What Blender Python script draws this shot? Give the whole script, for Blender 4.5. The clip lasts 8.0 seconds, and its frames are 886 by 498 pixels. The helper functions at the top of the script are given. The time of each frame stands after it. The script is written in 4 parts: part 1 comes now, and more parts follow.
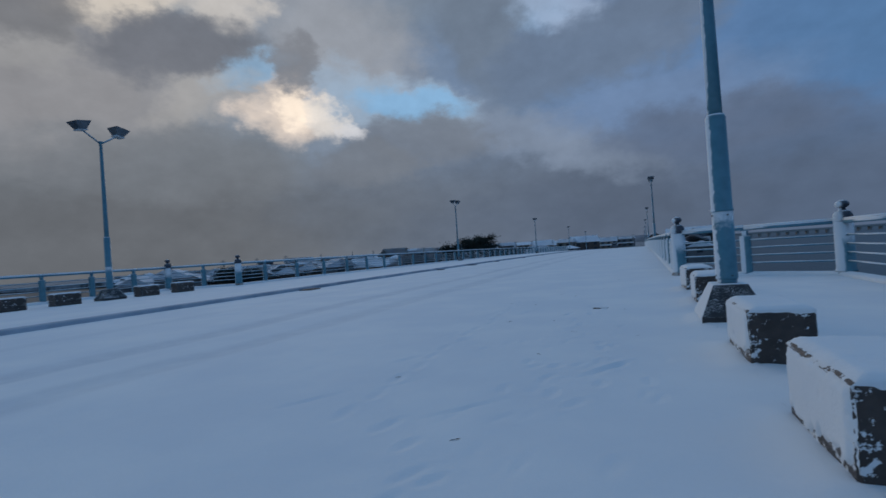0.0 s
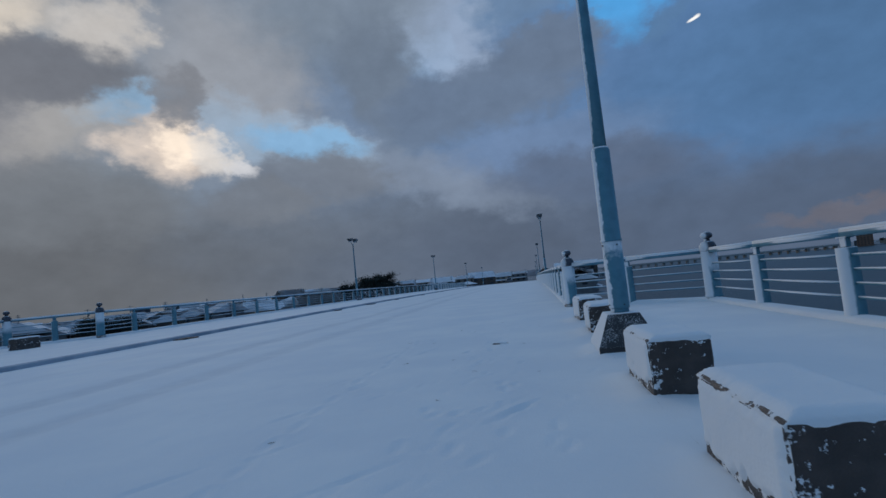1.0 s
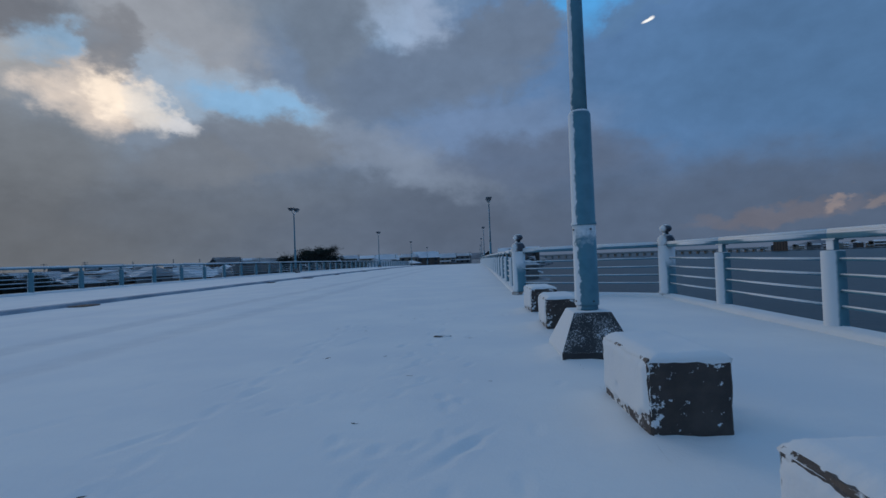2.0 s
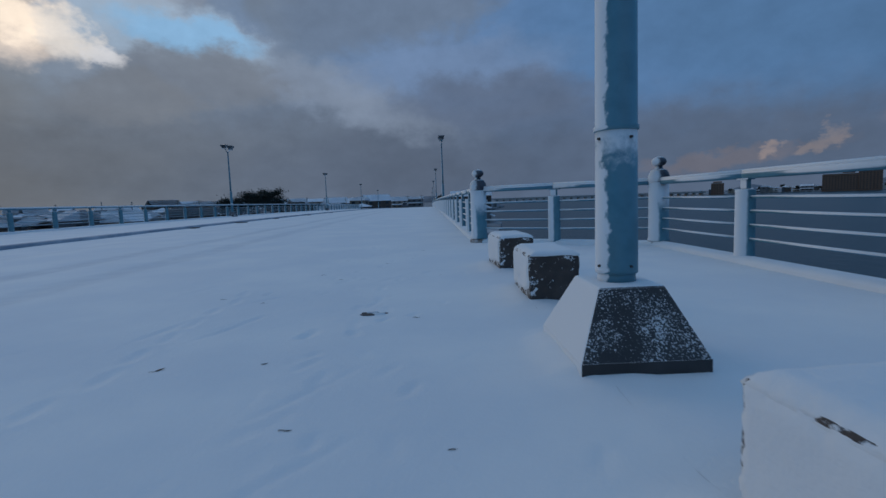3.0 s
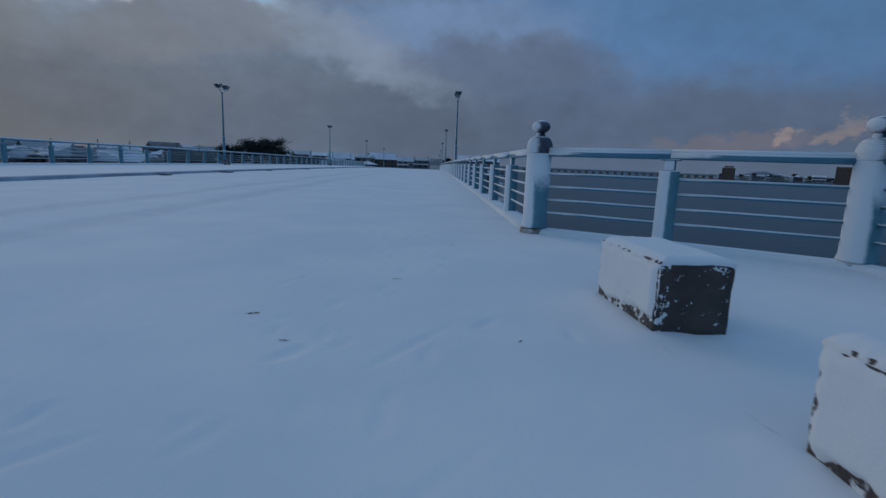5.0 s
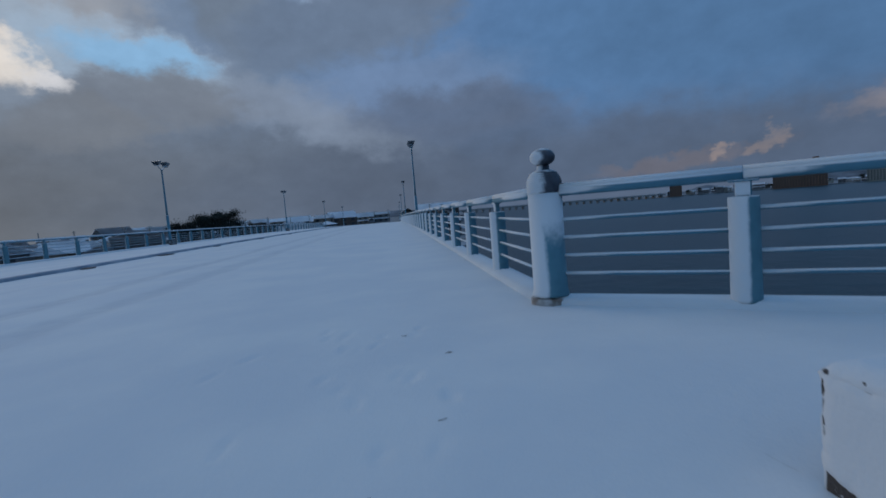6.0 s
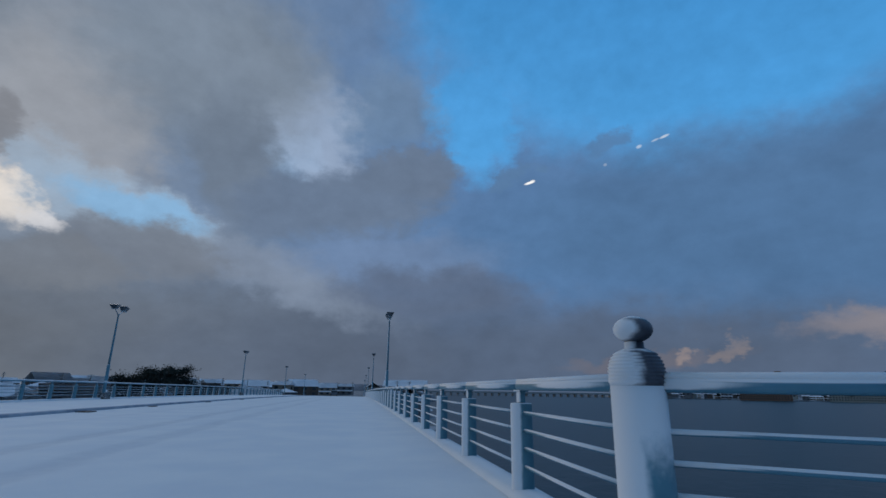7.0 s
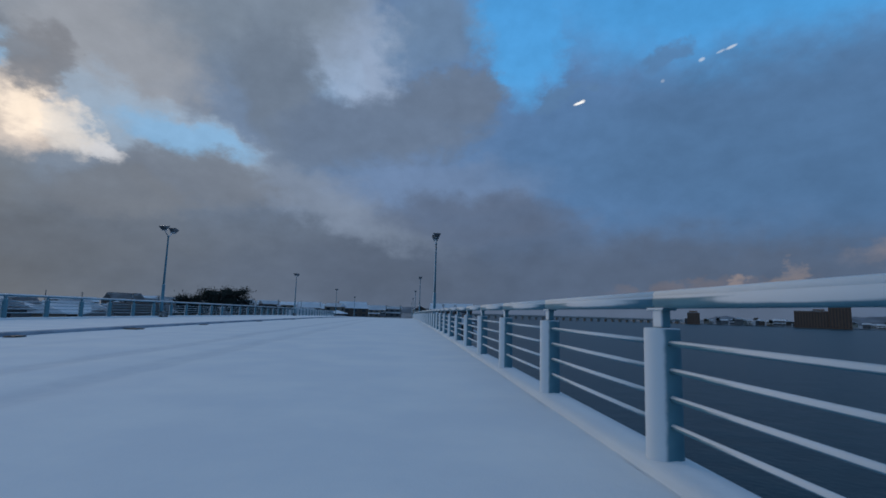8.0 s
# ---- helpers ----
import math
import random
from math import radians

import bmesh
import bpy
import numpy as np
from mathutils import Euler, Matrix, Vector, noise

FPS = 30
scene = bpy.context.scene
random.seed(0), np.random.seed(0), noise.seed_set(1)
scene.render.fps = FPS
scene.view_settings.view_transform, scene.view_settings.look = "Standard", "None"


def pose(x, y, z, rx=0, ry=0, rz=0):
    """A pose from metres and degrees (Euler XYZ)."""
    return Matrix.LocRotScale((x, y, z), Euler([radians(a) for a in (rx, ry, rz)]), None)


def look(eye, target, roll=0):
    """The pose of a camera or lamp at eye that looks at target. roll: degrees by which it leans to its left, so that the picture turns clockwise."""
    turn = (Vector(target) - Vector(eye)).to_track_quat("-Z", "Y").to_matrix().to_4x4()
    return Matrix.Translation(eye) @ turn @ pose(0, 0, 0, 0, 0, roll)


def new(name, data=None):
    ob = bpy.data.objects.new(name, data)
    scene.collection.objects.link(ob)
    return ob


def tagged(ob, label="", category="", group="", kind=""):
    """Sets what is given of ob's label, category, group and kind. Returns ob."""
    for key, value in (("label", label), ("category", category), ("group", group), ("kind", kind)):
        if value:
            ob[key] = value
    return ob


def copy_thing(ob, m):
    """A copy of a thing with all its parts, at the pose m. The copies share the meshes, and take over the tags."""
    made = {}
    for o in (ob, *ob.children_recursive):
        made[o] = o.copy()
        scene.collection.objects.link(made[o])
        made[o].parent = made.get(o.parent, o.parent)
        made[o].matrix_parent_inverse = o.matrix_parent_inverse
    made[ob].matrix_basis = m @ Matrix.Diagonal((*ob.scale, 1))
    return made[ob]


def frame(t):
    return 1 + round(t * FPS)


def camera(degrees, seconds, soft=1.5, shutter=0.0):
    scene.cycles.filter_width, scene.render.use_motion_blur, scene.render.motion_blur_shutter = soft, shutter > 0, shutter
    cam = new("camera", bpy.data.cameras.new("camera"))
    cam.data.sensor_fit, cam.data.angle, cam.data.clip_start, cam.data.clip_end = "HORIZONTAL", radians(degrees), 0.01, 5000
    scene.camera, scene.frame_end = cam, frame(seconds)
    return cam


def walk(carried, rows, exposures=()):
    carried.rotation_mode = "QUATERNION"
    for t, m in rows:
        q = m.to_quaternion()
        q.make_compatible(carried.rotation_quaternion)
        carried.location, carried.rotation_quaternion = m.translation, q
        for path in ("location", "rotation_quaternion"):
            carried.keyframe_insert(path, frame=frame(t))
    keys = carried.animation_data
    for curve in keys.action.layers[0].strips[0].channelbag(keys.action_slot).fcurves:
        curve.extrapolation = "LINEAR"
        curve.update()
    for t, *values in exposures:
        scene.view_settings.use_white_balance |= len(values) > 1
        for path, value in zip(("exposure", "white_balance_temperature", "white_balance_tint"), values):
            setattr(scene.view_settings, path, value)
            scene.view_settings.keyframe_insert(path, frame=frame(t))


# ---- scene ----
cam = camera(83.5, 8.0, soft=1.5, shutter=0.15)
PATH = [
    (0, (1.357, -0.597, 1.011), (0.613, 1.26, 1.026), -4.0),
    (0.5, (1.374, -0.554, 1.031), (0.918, 1.391, 1.127), -2.6),
    (1, (1.3, -0.131, 0.982), (0.955, 1.834, 1.116), -5.8),
    (1.5, (1.215, 0.525, 0.963), (0.951, 2.505, 1.063), -3.0),
    (1.7, (1.172, 0.623, 1.019), (0.97, 2.611, 1.094), -2.6),
    (2.8, (1.227, 2.864, 0.887), (1.208, 4.858, 0.742), -1.3),
    (3, (1.199, 3.243, 0.923), (1.247, 5.232, 0.724), -2.1),
    (3.5, (1.035, 4.175, 0.937), (1.045, 6.164, 0.729), 0.4),
    (4, (0.982, 5.033, 0.855), (1.096, 7.005, 0.541), 0.6),
    (4.1, (0.936, 5.226, 0.922), (1.055, 7.195, 0.59), -1.0),
    (4.5, (0.819, 5.954, 0.889), (0.743, 7.931, 0.595), 3.5),
    (4.7, (0.821, 6.247, 0.904), (0.841, 8.216, 0.555), 4.1),
    (5.8, (0.798, 8.606, 0.904), (0.876, 10.591, 0.671), -3.9),
    (6, (0.759, 8.899, 0.997), (0.938, 10.885, 0.842), -4.7),
    (6.5, (0.586, 9.751, 1.085), (0.854, 11.694, 1.475), -1.9),
    (7, (0.507, 10.68, 1.04), (0.808, 12.581, 1.584), 0.9),
    (7.5, (0.439, 11.597, 1.014), (0.624, 13.521, 1.526), 4.6),
    (8, (0.512, 12.788, 0.98), (0.649, 14.767, 1.23), 1.6),
]
walk(cam, [(t, look(eye, target, roll)) for t, eye, target, roll in PATH])

# ---- world and light ----
CLEAR_GAIN = 0.11
world = bpy.data.worlds.new("winter_sky")
scene.world = world
world.use_nodes = True
wt = world.node_tree
wt.nodes.clear()


def wmath(op, a, b=None, c=None):
    n = wt.nodes.new("ShaderNodeMath")
    n.operation = op
    for slot, v in zip(n.inputs, (a, b, c)):
        if v is None:
            continue
        if isinstance(v, (int, float)):
            slot.default_value = v
        else:
            wt.links.new(v, slot)
    return n.outputs[0]


def wmix(fac, a, b):
    n = wt.nodes.new("ShaderNodeMixRGB")
    for slot, v in zip(n.inputs, (fac, a, b)):
        if isinstance(v, (int, float)):
            slot.default_value = v
        elif isinstance(v, tuple):
            slot.default_value = (*v, 1)
        else:
            wt.links.new(v, slot)
    return n.outputs[0]


def wnoise(vec, scale, detail, rough=0.55):
    n = wt.nodes.new("ShaderNodeTexNoise")
    n.inputs["Scale"].default_value = scale
    n.inputs["Detail"].default_value = detail
    n.inputs["Roughness"].default_value = rough
    wt.links.new(vec, n.inputs["Vector"])
    return n


tc = wt.nodes.new("ShaderNodeTexCoord")
sep = wt.nodes.new("ShaderNodeSeparateXYZ")
wt.links.new(tc.outputs["Generated"], sep.inputs[0])
azim = wmath("MULTIPLY", wmath("ARCTAN2", sep.outputs[0], sep.outputs[1]), 57.29578)
elev = wmath("MULTIPLY", wmath("ARCSINE", sep.outputs[2]), 57.29578)
flat = wt.nodes.new("ShaderNodeCombineXYZ")
wt.links.new(wmath("MULTIPLY", azim, 0.062), flat.inputs[0])
wt.links.new(wmath("MULTIPLY", elev, 0.088), flat.inputs[1])
billow = wnoise(flat.outputs[0], 1.5, 5.0, 0.55)
bs = wt.nodes.new("ShaderNodeSeparateXYZ")
wt.links.new(billow.outputs["Color"], bs.inputs[0])
curl = wnoise(flat.outputs[0], 5.5, 6.0, 0.6)
cs = wt.nodes.new("ShaderNodeSeparateXYZ")
wt.links.new(curl.outputs["Color"], cs.inputs[0])
U = wmath("ADD", azim, wmath("ADD", wmath("MULTIPLY_ADD", bs.outputs[0], 12.0, -6.0), wmath("MULTIPLY_ADD", cs.outputs[0], 6.0, -3.0)))
V = wmath("ADD", elev, wmath("ADD", wmath("MULTIPLY_ADD", bs.outputs[1], 5.0, -2.5), wmath("MULTIPLY_ADD", cs.outputs[1], 3.6, -1.8)))


def bank(u0, v0, a, b, tilt=0.0, soft=0.8, warped=True):
    """A ragged patch of sky round a bearing and a height, in degrees."""
    uu, vv = (U, V) if warped else (azim, elev)
    du, dv = wmath("ADD", uu, -u0), wmath("ADD", vv, -v0)
    c, s_ = math.cos(radians(tilt)), math.sin(radians(tilt))
    p = wmath("ADD", wmath("MULTIPLY", du, c / a), wmath("MULTIPLY", dv, s_ / a))
    q = wmath("ADD", wmath("MULTIPLY", du, -s_ / b), wmath("MULTIPLY", dv, c / b))
    r2 = wmath("ADD", wmath("MULTIPLY", p, p), wmath("MULTIPLY", q, q))
    m = wt.nodes.new("ShaderNodeMapRange")
    m.interpolation_type = "SMOOTHSTEP"
    wt.links.new(r2, m.inputs[0])
    m.inputs[1].default_value, m.inputs[2].default_value = 1 + soft, max(1 - soft, 0.0)
    return m.outputs[0]


sky = wt.nodes.new("ShaderNodeTexSky")
sky.sky_type = "NISHITA"
sky.sun_disc = False
sky.sun_elevation, sky.sun_rotation = radians(10), radians(-38)
clear = wt.nodes.new("ShaderNodeMixRGB")
clear.blend_type = "MULTIPLY"
clear.inputs[0].default_value = 1.0
wt.links.new(sky.outputs[0], clear.inputs[1])
clear.inputs[2].default_value = (CLEAR_GAIN * 0.55, CLEAR_GAIN * 1.0, CLEAR_GAIN * 1.2, 1)
height = wt.nodes.new("ShaderNodeMapRange")
wt.links.new(elev, height.inputs[0])
height.inputs[1].default_value, height.inputs[2].default_value = 20, 60
deep_blue = wmix(height.outputs[0], (0.072, 0.335, 0.72), (0.018, 0.155, 0.41))
open_sky = wmix(0.75, clear.outputs[0], deep_blue)

# the cloud deck, greyer and warmer on the sun's side
side = wt.nodes.new("ShaderNodeMapRange")
side.interpolation_type = "SMOOTHSTEP"
wt.links.new(U, side.inputs[0])
side.inputs[1].default_value, side.inputs[2].default_value = -60, 22
deck = wmix(side.outputs[0], (0.178, 0.205, 0.238), (0.082, 0.165, 0.32))
# unseen sky overhead, tinted to set the light on the snow
overhead = wt.nodes.new("ShaderNodeMapRange")
overhead.interpolation_type = "SMOOTHSTEP"
wt.links.new(elev, overhead.inputs[0])
overhead.inputs[1].default_value, overhead.inputs[2].default_value = 42, 62
deck = wmix(overhead.outputs[0], deck, (0.207, 0.266, 0.355))
# (bearing, height, half width, half height, tilt, softness, colour, strength)
CLOUDS = [
    (-54, 3, 30, 8, 0, 0.9, (0.098, 0.105, 0.117), 0.9),
    (-15, 4.5, 22, 6, 0, 0.9, (0.102, 0.122, 0.155), 0.8),
    (24, 3, 42, 6.5, 0, 0.9, (0.074, 0.098, 0.145), 0.88),
    (-14, 13.0, 17, 3.0, -16, 0.9, (0.170, 0.212, 0.285), 0.9),
    (4, 14.5, 12, 3.0, 4, 0.9, (0.13, 0.195, 0.32), 0.8),
    (-62, 18, 16, 7, 0, 0.9, (0.23, 0.225, 0.235), 0.8),
    (-32, 24, 8, 9, 0, 0.9, (0.26, 0.275, 0.305), 0.8),
]
rgb = deck
for u0, v0, a, b, tilt, soft, colour, k in CLOUDS:
    rgb = wmix(wmath("MULTIPLY", bank(u0, v0, a, b, tilt, soft), k), rgb, colour)
# clear gaps; the one at bearing -150 is unseen, added to blue the light
gaps = bank(45, 45, 42, 20.5, 0, 0.36)
for g in (bank(13, 31, 7, 6.5, -35, 0.6), bank(-150, 45, 60, 25, 0, 0.8)):
    gaps = wmath("MAXIMUM", gaps, g)
rgb = wmix(gaps, rgb, open_sky)
LIT = [
    # thin bright veil and the small blue windows on the sun's side
    (-27, 17.4, 9.5, 2.7, -14, 0.85, (0.26, 0.345, 0.45), 0.9),
    (-24.5, 17.2, 6, 1.5, -10, 0.8, (0.17, 0.36, 0.58), 0.7),
    (-42, 20.5, 4, 1.6, 20, 0.8, (0.22, 0.36, 0.52), 0.75),
    (-9.5, 25.6, 2.6, 2.4, 0, 0.8, (0.20, 0.38, 0.60), 0.6),
    (-38.6, 16.4, 4.2, 3.0, 0, 1.0, (0.62, 0.53, 0.46), 0.9),
    (-37.6, 16.9, 2.4, 1.9, 0, 1.0, (0.92, 0.78, 0.64), 0.85),
    (-34.3, 16.0, 2.6, 2.0, -30, 1.0, (0.66, 0.62, 0.58), 0.8),
    (-30.8, 14.4, 2.2, 1.2, -35, 0.9, (0.60, 0.60, 0.62), 0.75),
    (-47.0, 17.5, 4.5, 2.4, 20, 1.0, (0.34, 0.33, 0.32), 0.6),
    (-53, 26.4, 7, 2.4, 14, 1.0, (0.58, 0.52, 0.45), 0.85),
    (-42.5, 27, 3.2, 2.6, 0, 1.0, (0.50, 0.47, 0.44), 0.8),
    (-62, 21, 4, 2.5, 0, 1.0, (0.30, 0.30, 0.30), 0.5),
    (-7.6, 28.0, 6.2, 4.9, -20, 0.75, (0.25, 0.32, 0.44), 0.85),
    (2, 31, 6, 4.5, 20, 0.9, (0.13, 0.20, 0.30), 0.6),
    # dark undersides
    (-20, 33, 13, 7.5, 0, 0.8, (0.160, 0.200, 0.255), 0.9),
    (-15, 23.5, 4.5, 7.5, 14, 0.8, (0.128, 0.165, 0.222), 0.9),
    (-3, 20.8, 12, 4.4, 10, 0.5, (0.112, 0.155, 0.230), 0.95),
    (5, 24.3, 6.5, 2.2, 6, 0.5, (0.112, 0.155, 0.230), 0.95),
    (-22.5, 12.9, 7.0, 3.0, -8, 0.6, (0.138, 0.162, 0.203), 0.9),
    (-29, 10.5, 6, 2.4, 0, 0.7, (0.138, 0.156, 0.186), 0.85),
    (-50, 10.8, 13, 3.6, 0, 0.8, (0.136, 0.150, 0.170), 0.8),
    (-49, 22.4, 8, 3.0, 8, 0.55, (0.135, 0.145, 0.17), 0.92),
    (-63, 24, 6, 3.0, 0, 0.6, (0.14, 0.145, 0.16), 0.85),
    (-37.5, 21.2, 2.6, 2.4, 0, 0.6, (0.17, 0.18, 0.205), 0.85),
    (44, 16.5, 30, 8.5, -3, 0.8, (0.064, 0.136, 0.258), 0.9),
    (27.5, 27.2, 3.6, 1.5, 14, 0.6, (0.075, 0.165, 0.315), 0.85),
    (18.0, 24.0, 2.2, 1.0, 20, 0.6, (0.080, 0.160, 0.29), 0.8),
    (8, 10.6, 12, 3.0, 0, 0.8, (0.088, 0.118, 0.18), 0.85),
    (31, 3.4, 8, 0.8, 4, 0.95, (0.135, 0.125, 0.145), 0.6),
    (35.2, 3.9, 1.2, 0.5, 20, 0.9, (0.27, 0.22, 0.21), 0.6),
    (39.2, 4.3, 1.0, 0.7, 40, 0.95, (0.30, 0.24, 0.215), 0.35),
    (54, 6.6, 8, 1.5, 8, 0.9, (0.21, 0.19, 0.205), 0.8),
]
for u0, v0, a, b, tilt, soft, colour, k in LIT:
    rgb = wmix(wmath("MULTIPLY", bank(u0, v0, a, b, tilt, soft), k), rgb, colour)
for u0, v0, a, b, k in ((19.5, 23.15, 0.55, 0.13, 0.9), (19.9, 23.3, 0.3, 0.16, 0.6), (35.2, 26.4, 0.5, 0.12, 0.4), (34.2, 26.2, 0.4, 0.1, 0.25), (32.4, 25.8, 0.3, 0.16, 0.3), (28.5, 24.4, 0.2, 0.15, 0.15)):
    rgb = wmix(wmath("MULTIPLY", bank(u0, v0, a, b, 14, 0.95, False), k), rgb, (0.92, 0.90, 0.86))
# billows, large and small
grain = wt.nodes.new("ShaderNodeMapRange")
wt.links.new(wmath("ADD", wmath("MULTIPLY", bs.outputs[2], 0.5), wmath("MULTIPLY", cs.outputs[2], 0.5)), grain.inputs[0])
grain.inputs[1].default_value, grain.inputs[2].default_value = 0.33, 0.67
grain.inputs[3].default_value, grain.inputs[4].default_value = 1.10, 1.36
shade = wt.nodes.new("ShaderNodeVectorMath")
shade.operation = "SCALE"
wt.links.new(rgb, shade.inputs[0])
wt.links.new(grain.outputs[0], shade.inputs["Scale"])
bg = wt.nodes.new("ShaderNodeBackground")
bg.inputs[1].default_value = 1.0
wt.links.new(shade.outputs[0], bg.inputs[0])
wout = wt.nodes.new("ShaderNodeOutputWorld")
wt.links.new(bg.outputs[0], wout.inputs[0])

sun = new("sun", bpy.data.lights.new("sun", "SUN"))
sun.data.energy, sun.data.angle, sun.data.color = 0.36, radians(30), (1.0, 0.9, 0.82)
sun.matrix_world = look((-60, 77, 30), (0, 0, 0))
scene.view_settings.exposure = 0.0

# ---- materials ----
def material(name):
    m = bpy.data.materials.new(name)
    m.use_nodes = True
    nt = m.node_tree
    return m, nt, nt.nodes["Principled BSDF"]


def tex(nt, scale, detail=4.0, rough=0.55, kind="ShaderNodeTexNoise"):
    c = nt.nodes.new("ShaderNodeTexCoord")
    n = nt.nodes.new(kind)
    nt.links.new(c.outputs["Object"], n.inputs["Vector"])
    n.inputs["Scale"].default_value = scale
    if kind == "ShaderNodeTexNoise":
        n.inputs["Detail"].default_value, n.inputs["Roughness"].default_value = detail, rough
    return n


def ramp(nt, value, lo, hi, a=0.0, b=1.0):
    r = nt.nodes.new("ShaderNodeMapRange")
    r.interpolation_type = "SMOOTHSTEP"
    nt.links.new(value, r.inputs[0])
    r.inputs[1].default_value, r.inputs[2].default_value = lo, hi
    r.inputs[3].default_value, r.inputs[4].default_value = a, b
    return r.outputs[0]


def calc(nt, op, a, b=0.0):
    n = nt.nodes.new("ShaderNodeMath")
    n.operation = op
    for slot, v in zip(n.inputs, (a, b)):
        if isinstance(v, (int, float)):
            slot.default_value = v
        else:
            nt.links.new(v, slot)
    return n.outputs[0]


def blend(nt, fac, a, b):
    n = nt.nodes.new("ShaderNodeMixRGB")
    for slot, v in zip(n.inputs, (fac, a, b)):
        if isinstance(v, (int, float)):
            slot.default_value = v
        elif isinstance(v, tuple):
            slot.default_value = (*v, 1)
        else:
            nt.links.new(v, slot)
    return n.outputs[0]


def relief(nt, bsdf, height, strength, distance):
    b = nt.nodes.new("ShaderNodeBump")
    b.inputs["Strength"].default_value, b.inputs["Distance"].default_value = strength, distance
    nt.links.new(height, b.inputs["Height"])
    nt.links.new(b.outputs[0], bsdf.inputs["Normal"])


SNOW = (0.79, 0.80, 0.81)


def snow_material(name, bump=0.25, tracks=False):
    m, nt, p = material(name)
    big, fine = tex(nt, 0.7, 5), tex(nt, 55, 3)
    col = blend(nt, ramp(nt, big.outputs[0], 0.35, 0.7), (0.755, 0.775, 0.795), (0.83, 0.835, 0.83))
    if tracks:
        geo = nt.nodes.new("ShaderNodeNewGeometry")
        xyz = nt.nodes.new("ShaderNodeSeparateXYZ")
        nt.links.new(geo.outputs["Position"], xyz.inputs[0])
        wob = tex(nt, 0.25, 2)
        x = calc(nt, "ADD", xyz.outputs[0], calc(nt, "MULTIPLY", wob.outputs[0], 0.7))
        rut = tex(nt, 3.0, 4)
        for centre, half, k in ((-4.65, 0.40, 0.34), (-3.15, 0.42, 0.26), (-7.4, 0.3, 0.12)):
            d = calc(nt, "ABSOLUTE", calc(nt, "SUBTRACT", x, centre))
            f = calc(nt, "MULTIPLY", ramp(nt, d, half, half * 0.35), ramp(nt, rut.outputs[0], 0.25, 0.75, 0.4 * k, k))
            col = blend(nt, f, col, (0.42, 0.45, 0.50))
    nt.links.new(col, p.inputs["Base Color"])
    p.inputs["Roughness"].default_value = 0.85
    p.inputs["Specular IOR Level"].default_value = 0.2
    p.inputs["Subsurface Weight"].default_value = 0.0
    mid = tex(nt, 6, 4)
    relief(nt, p, calc(nt, "ADD", calc(nt, "MULTIPLY", fine.outputs[0], 0.35), mid.outputs[0]), bump, 0.03)
    return m


def snowed_material(name, base, dark, scale, rough, wind=0.42, top=0.55, patch=0.18, speck=0.0, metal=0.0, bump=0.2, aim=(-0.995, -0.10, 0.0), grit=6, soft=0.06):
    """A surface with wind-driven snow stuck to the faces that look towards -x and lying on those that look up."""
    m, nt, p = material(name)
    geo = nt.nodes.new("ShaderNodeNewGeometry")
    dot = nt.nodes.new("ShaderNodeVectorMath")
    dot.operation = "DOT_PRODUCT"
    nt.links.new(geo.outputs["Normal"], dot.inputs[0])
    dot.inputs[1].default_value = aim
    up = nt.nodes.new("ShaderNodeSeparateXYZ")
    nt.links.new(geo.outputs["Normal"], up.inputs[0])
    rag, fine = tex(nt, scale, 6, 0.65), tex(nt, scale * grit, 4, 0.6)
    wear = tex(nt, scale * 0.6, 5)
    rag.inputs["Distortion"].default_value = 0.2
    edge = calc(nt, "MULTIPLY", calc(nt, "SUBTRACT", rag.outputs[0], 0.5), patch * 4)
    stuck = ramp(nt, calc(nt, "ADD", dot.outputs["Value"], edge), wind - soft, wind + soft)
    lying = ramp(nt, calc(nt, "ADD", up.outputs[2], calc(nt, "MULTIPLY", edge, 0.6)), top - 0.08, top + 0.08)
    f = calc(nt, "MAXIMUM", stuck, lying)
    if speck:
        bits = ramp(nt, calc(nt, "ADD", fine.outputs[0], calc(nt, "MULTIPLY", calc(nt, "SUBTRACT", rag.outputs[0], 0.5), 0.7)), 0.655 - speck, 0.725 - speck)
        f = calc(nt, "MAXIMUM", f, calc(nt, "MULTIPLY", bits, 0.8))
    under = blend(nt, ramp(nt, wear.outputs[0], 0.35, 0.7), base, dark)
    nt.links.new(blend(nt, f, under, SNOW), p.inputs["Base Color"])
    nt.links.new(ramp(nt, f, 0, 1, rough, 0.9), p.inputs["Roughness"])
    p.inputs["Metallic"].default_value = metal
    h = calc(nt, "ADD", calc(nt, "MULTIPLY", f, 0.6), calc(nt, "MULTIPLY", fine.outputs[0], 0.3))
    relief(nt, p, h, bump, 0.02)
    return m


def plain_material(name, a, b, scale, rough, bump=0.1, metal=0.0):
    m, nt, p = material(name)
    n, f = tex(nt, scale, 5), tex(nt, scale * 8, 3)
    col = blend(nt, ramp(nt, n.outputs[0], 0.3, 0.7), a, b)
    nt.links.new(col, p.inputs["Base Color"])
    p.inputs["Roughness"].default_value, p.inputs["Metallic"].default_value = rough, metal
    relief(nt, p, f.outputs[0], bump, 0.01)
    return m


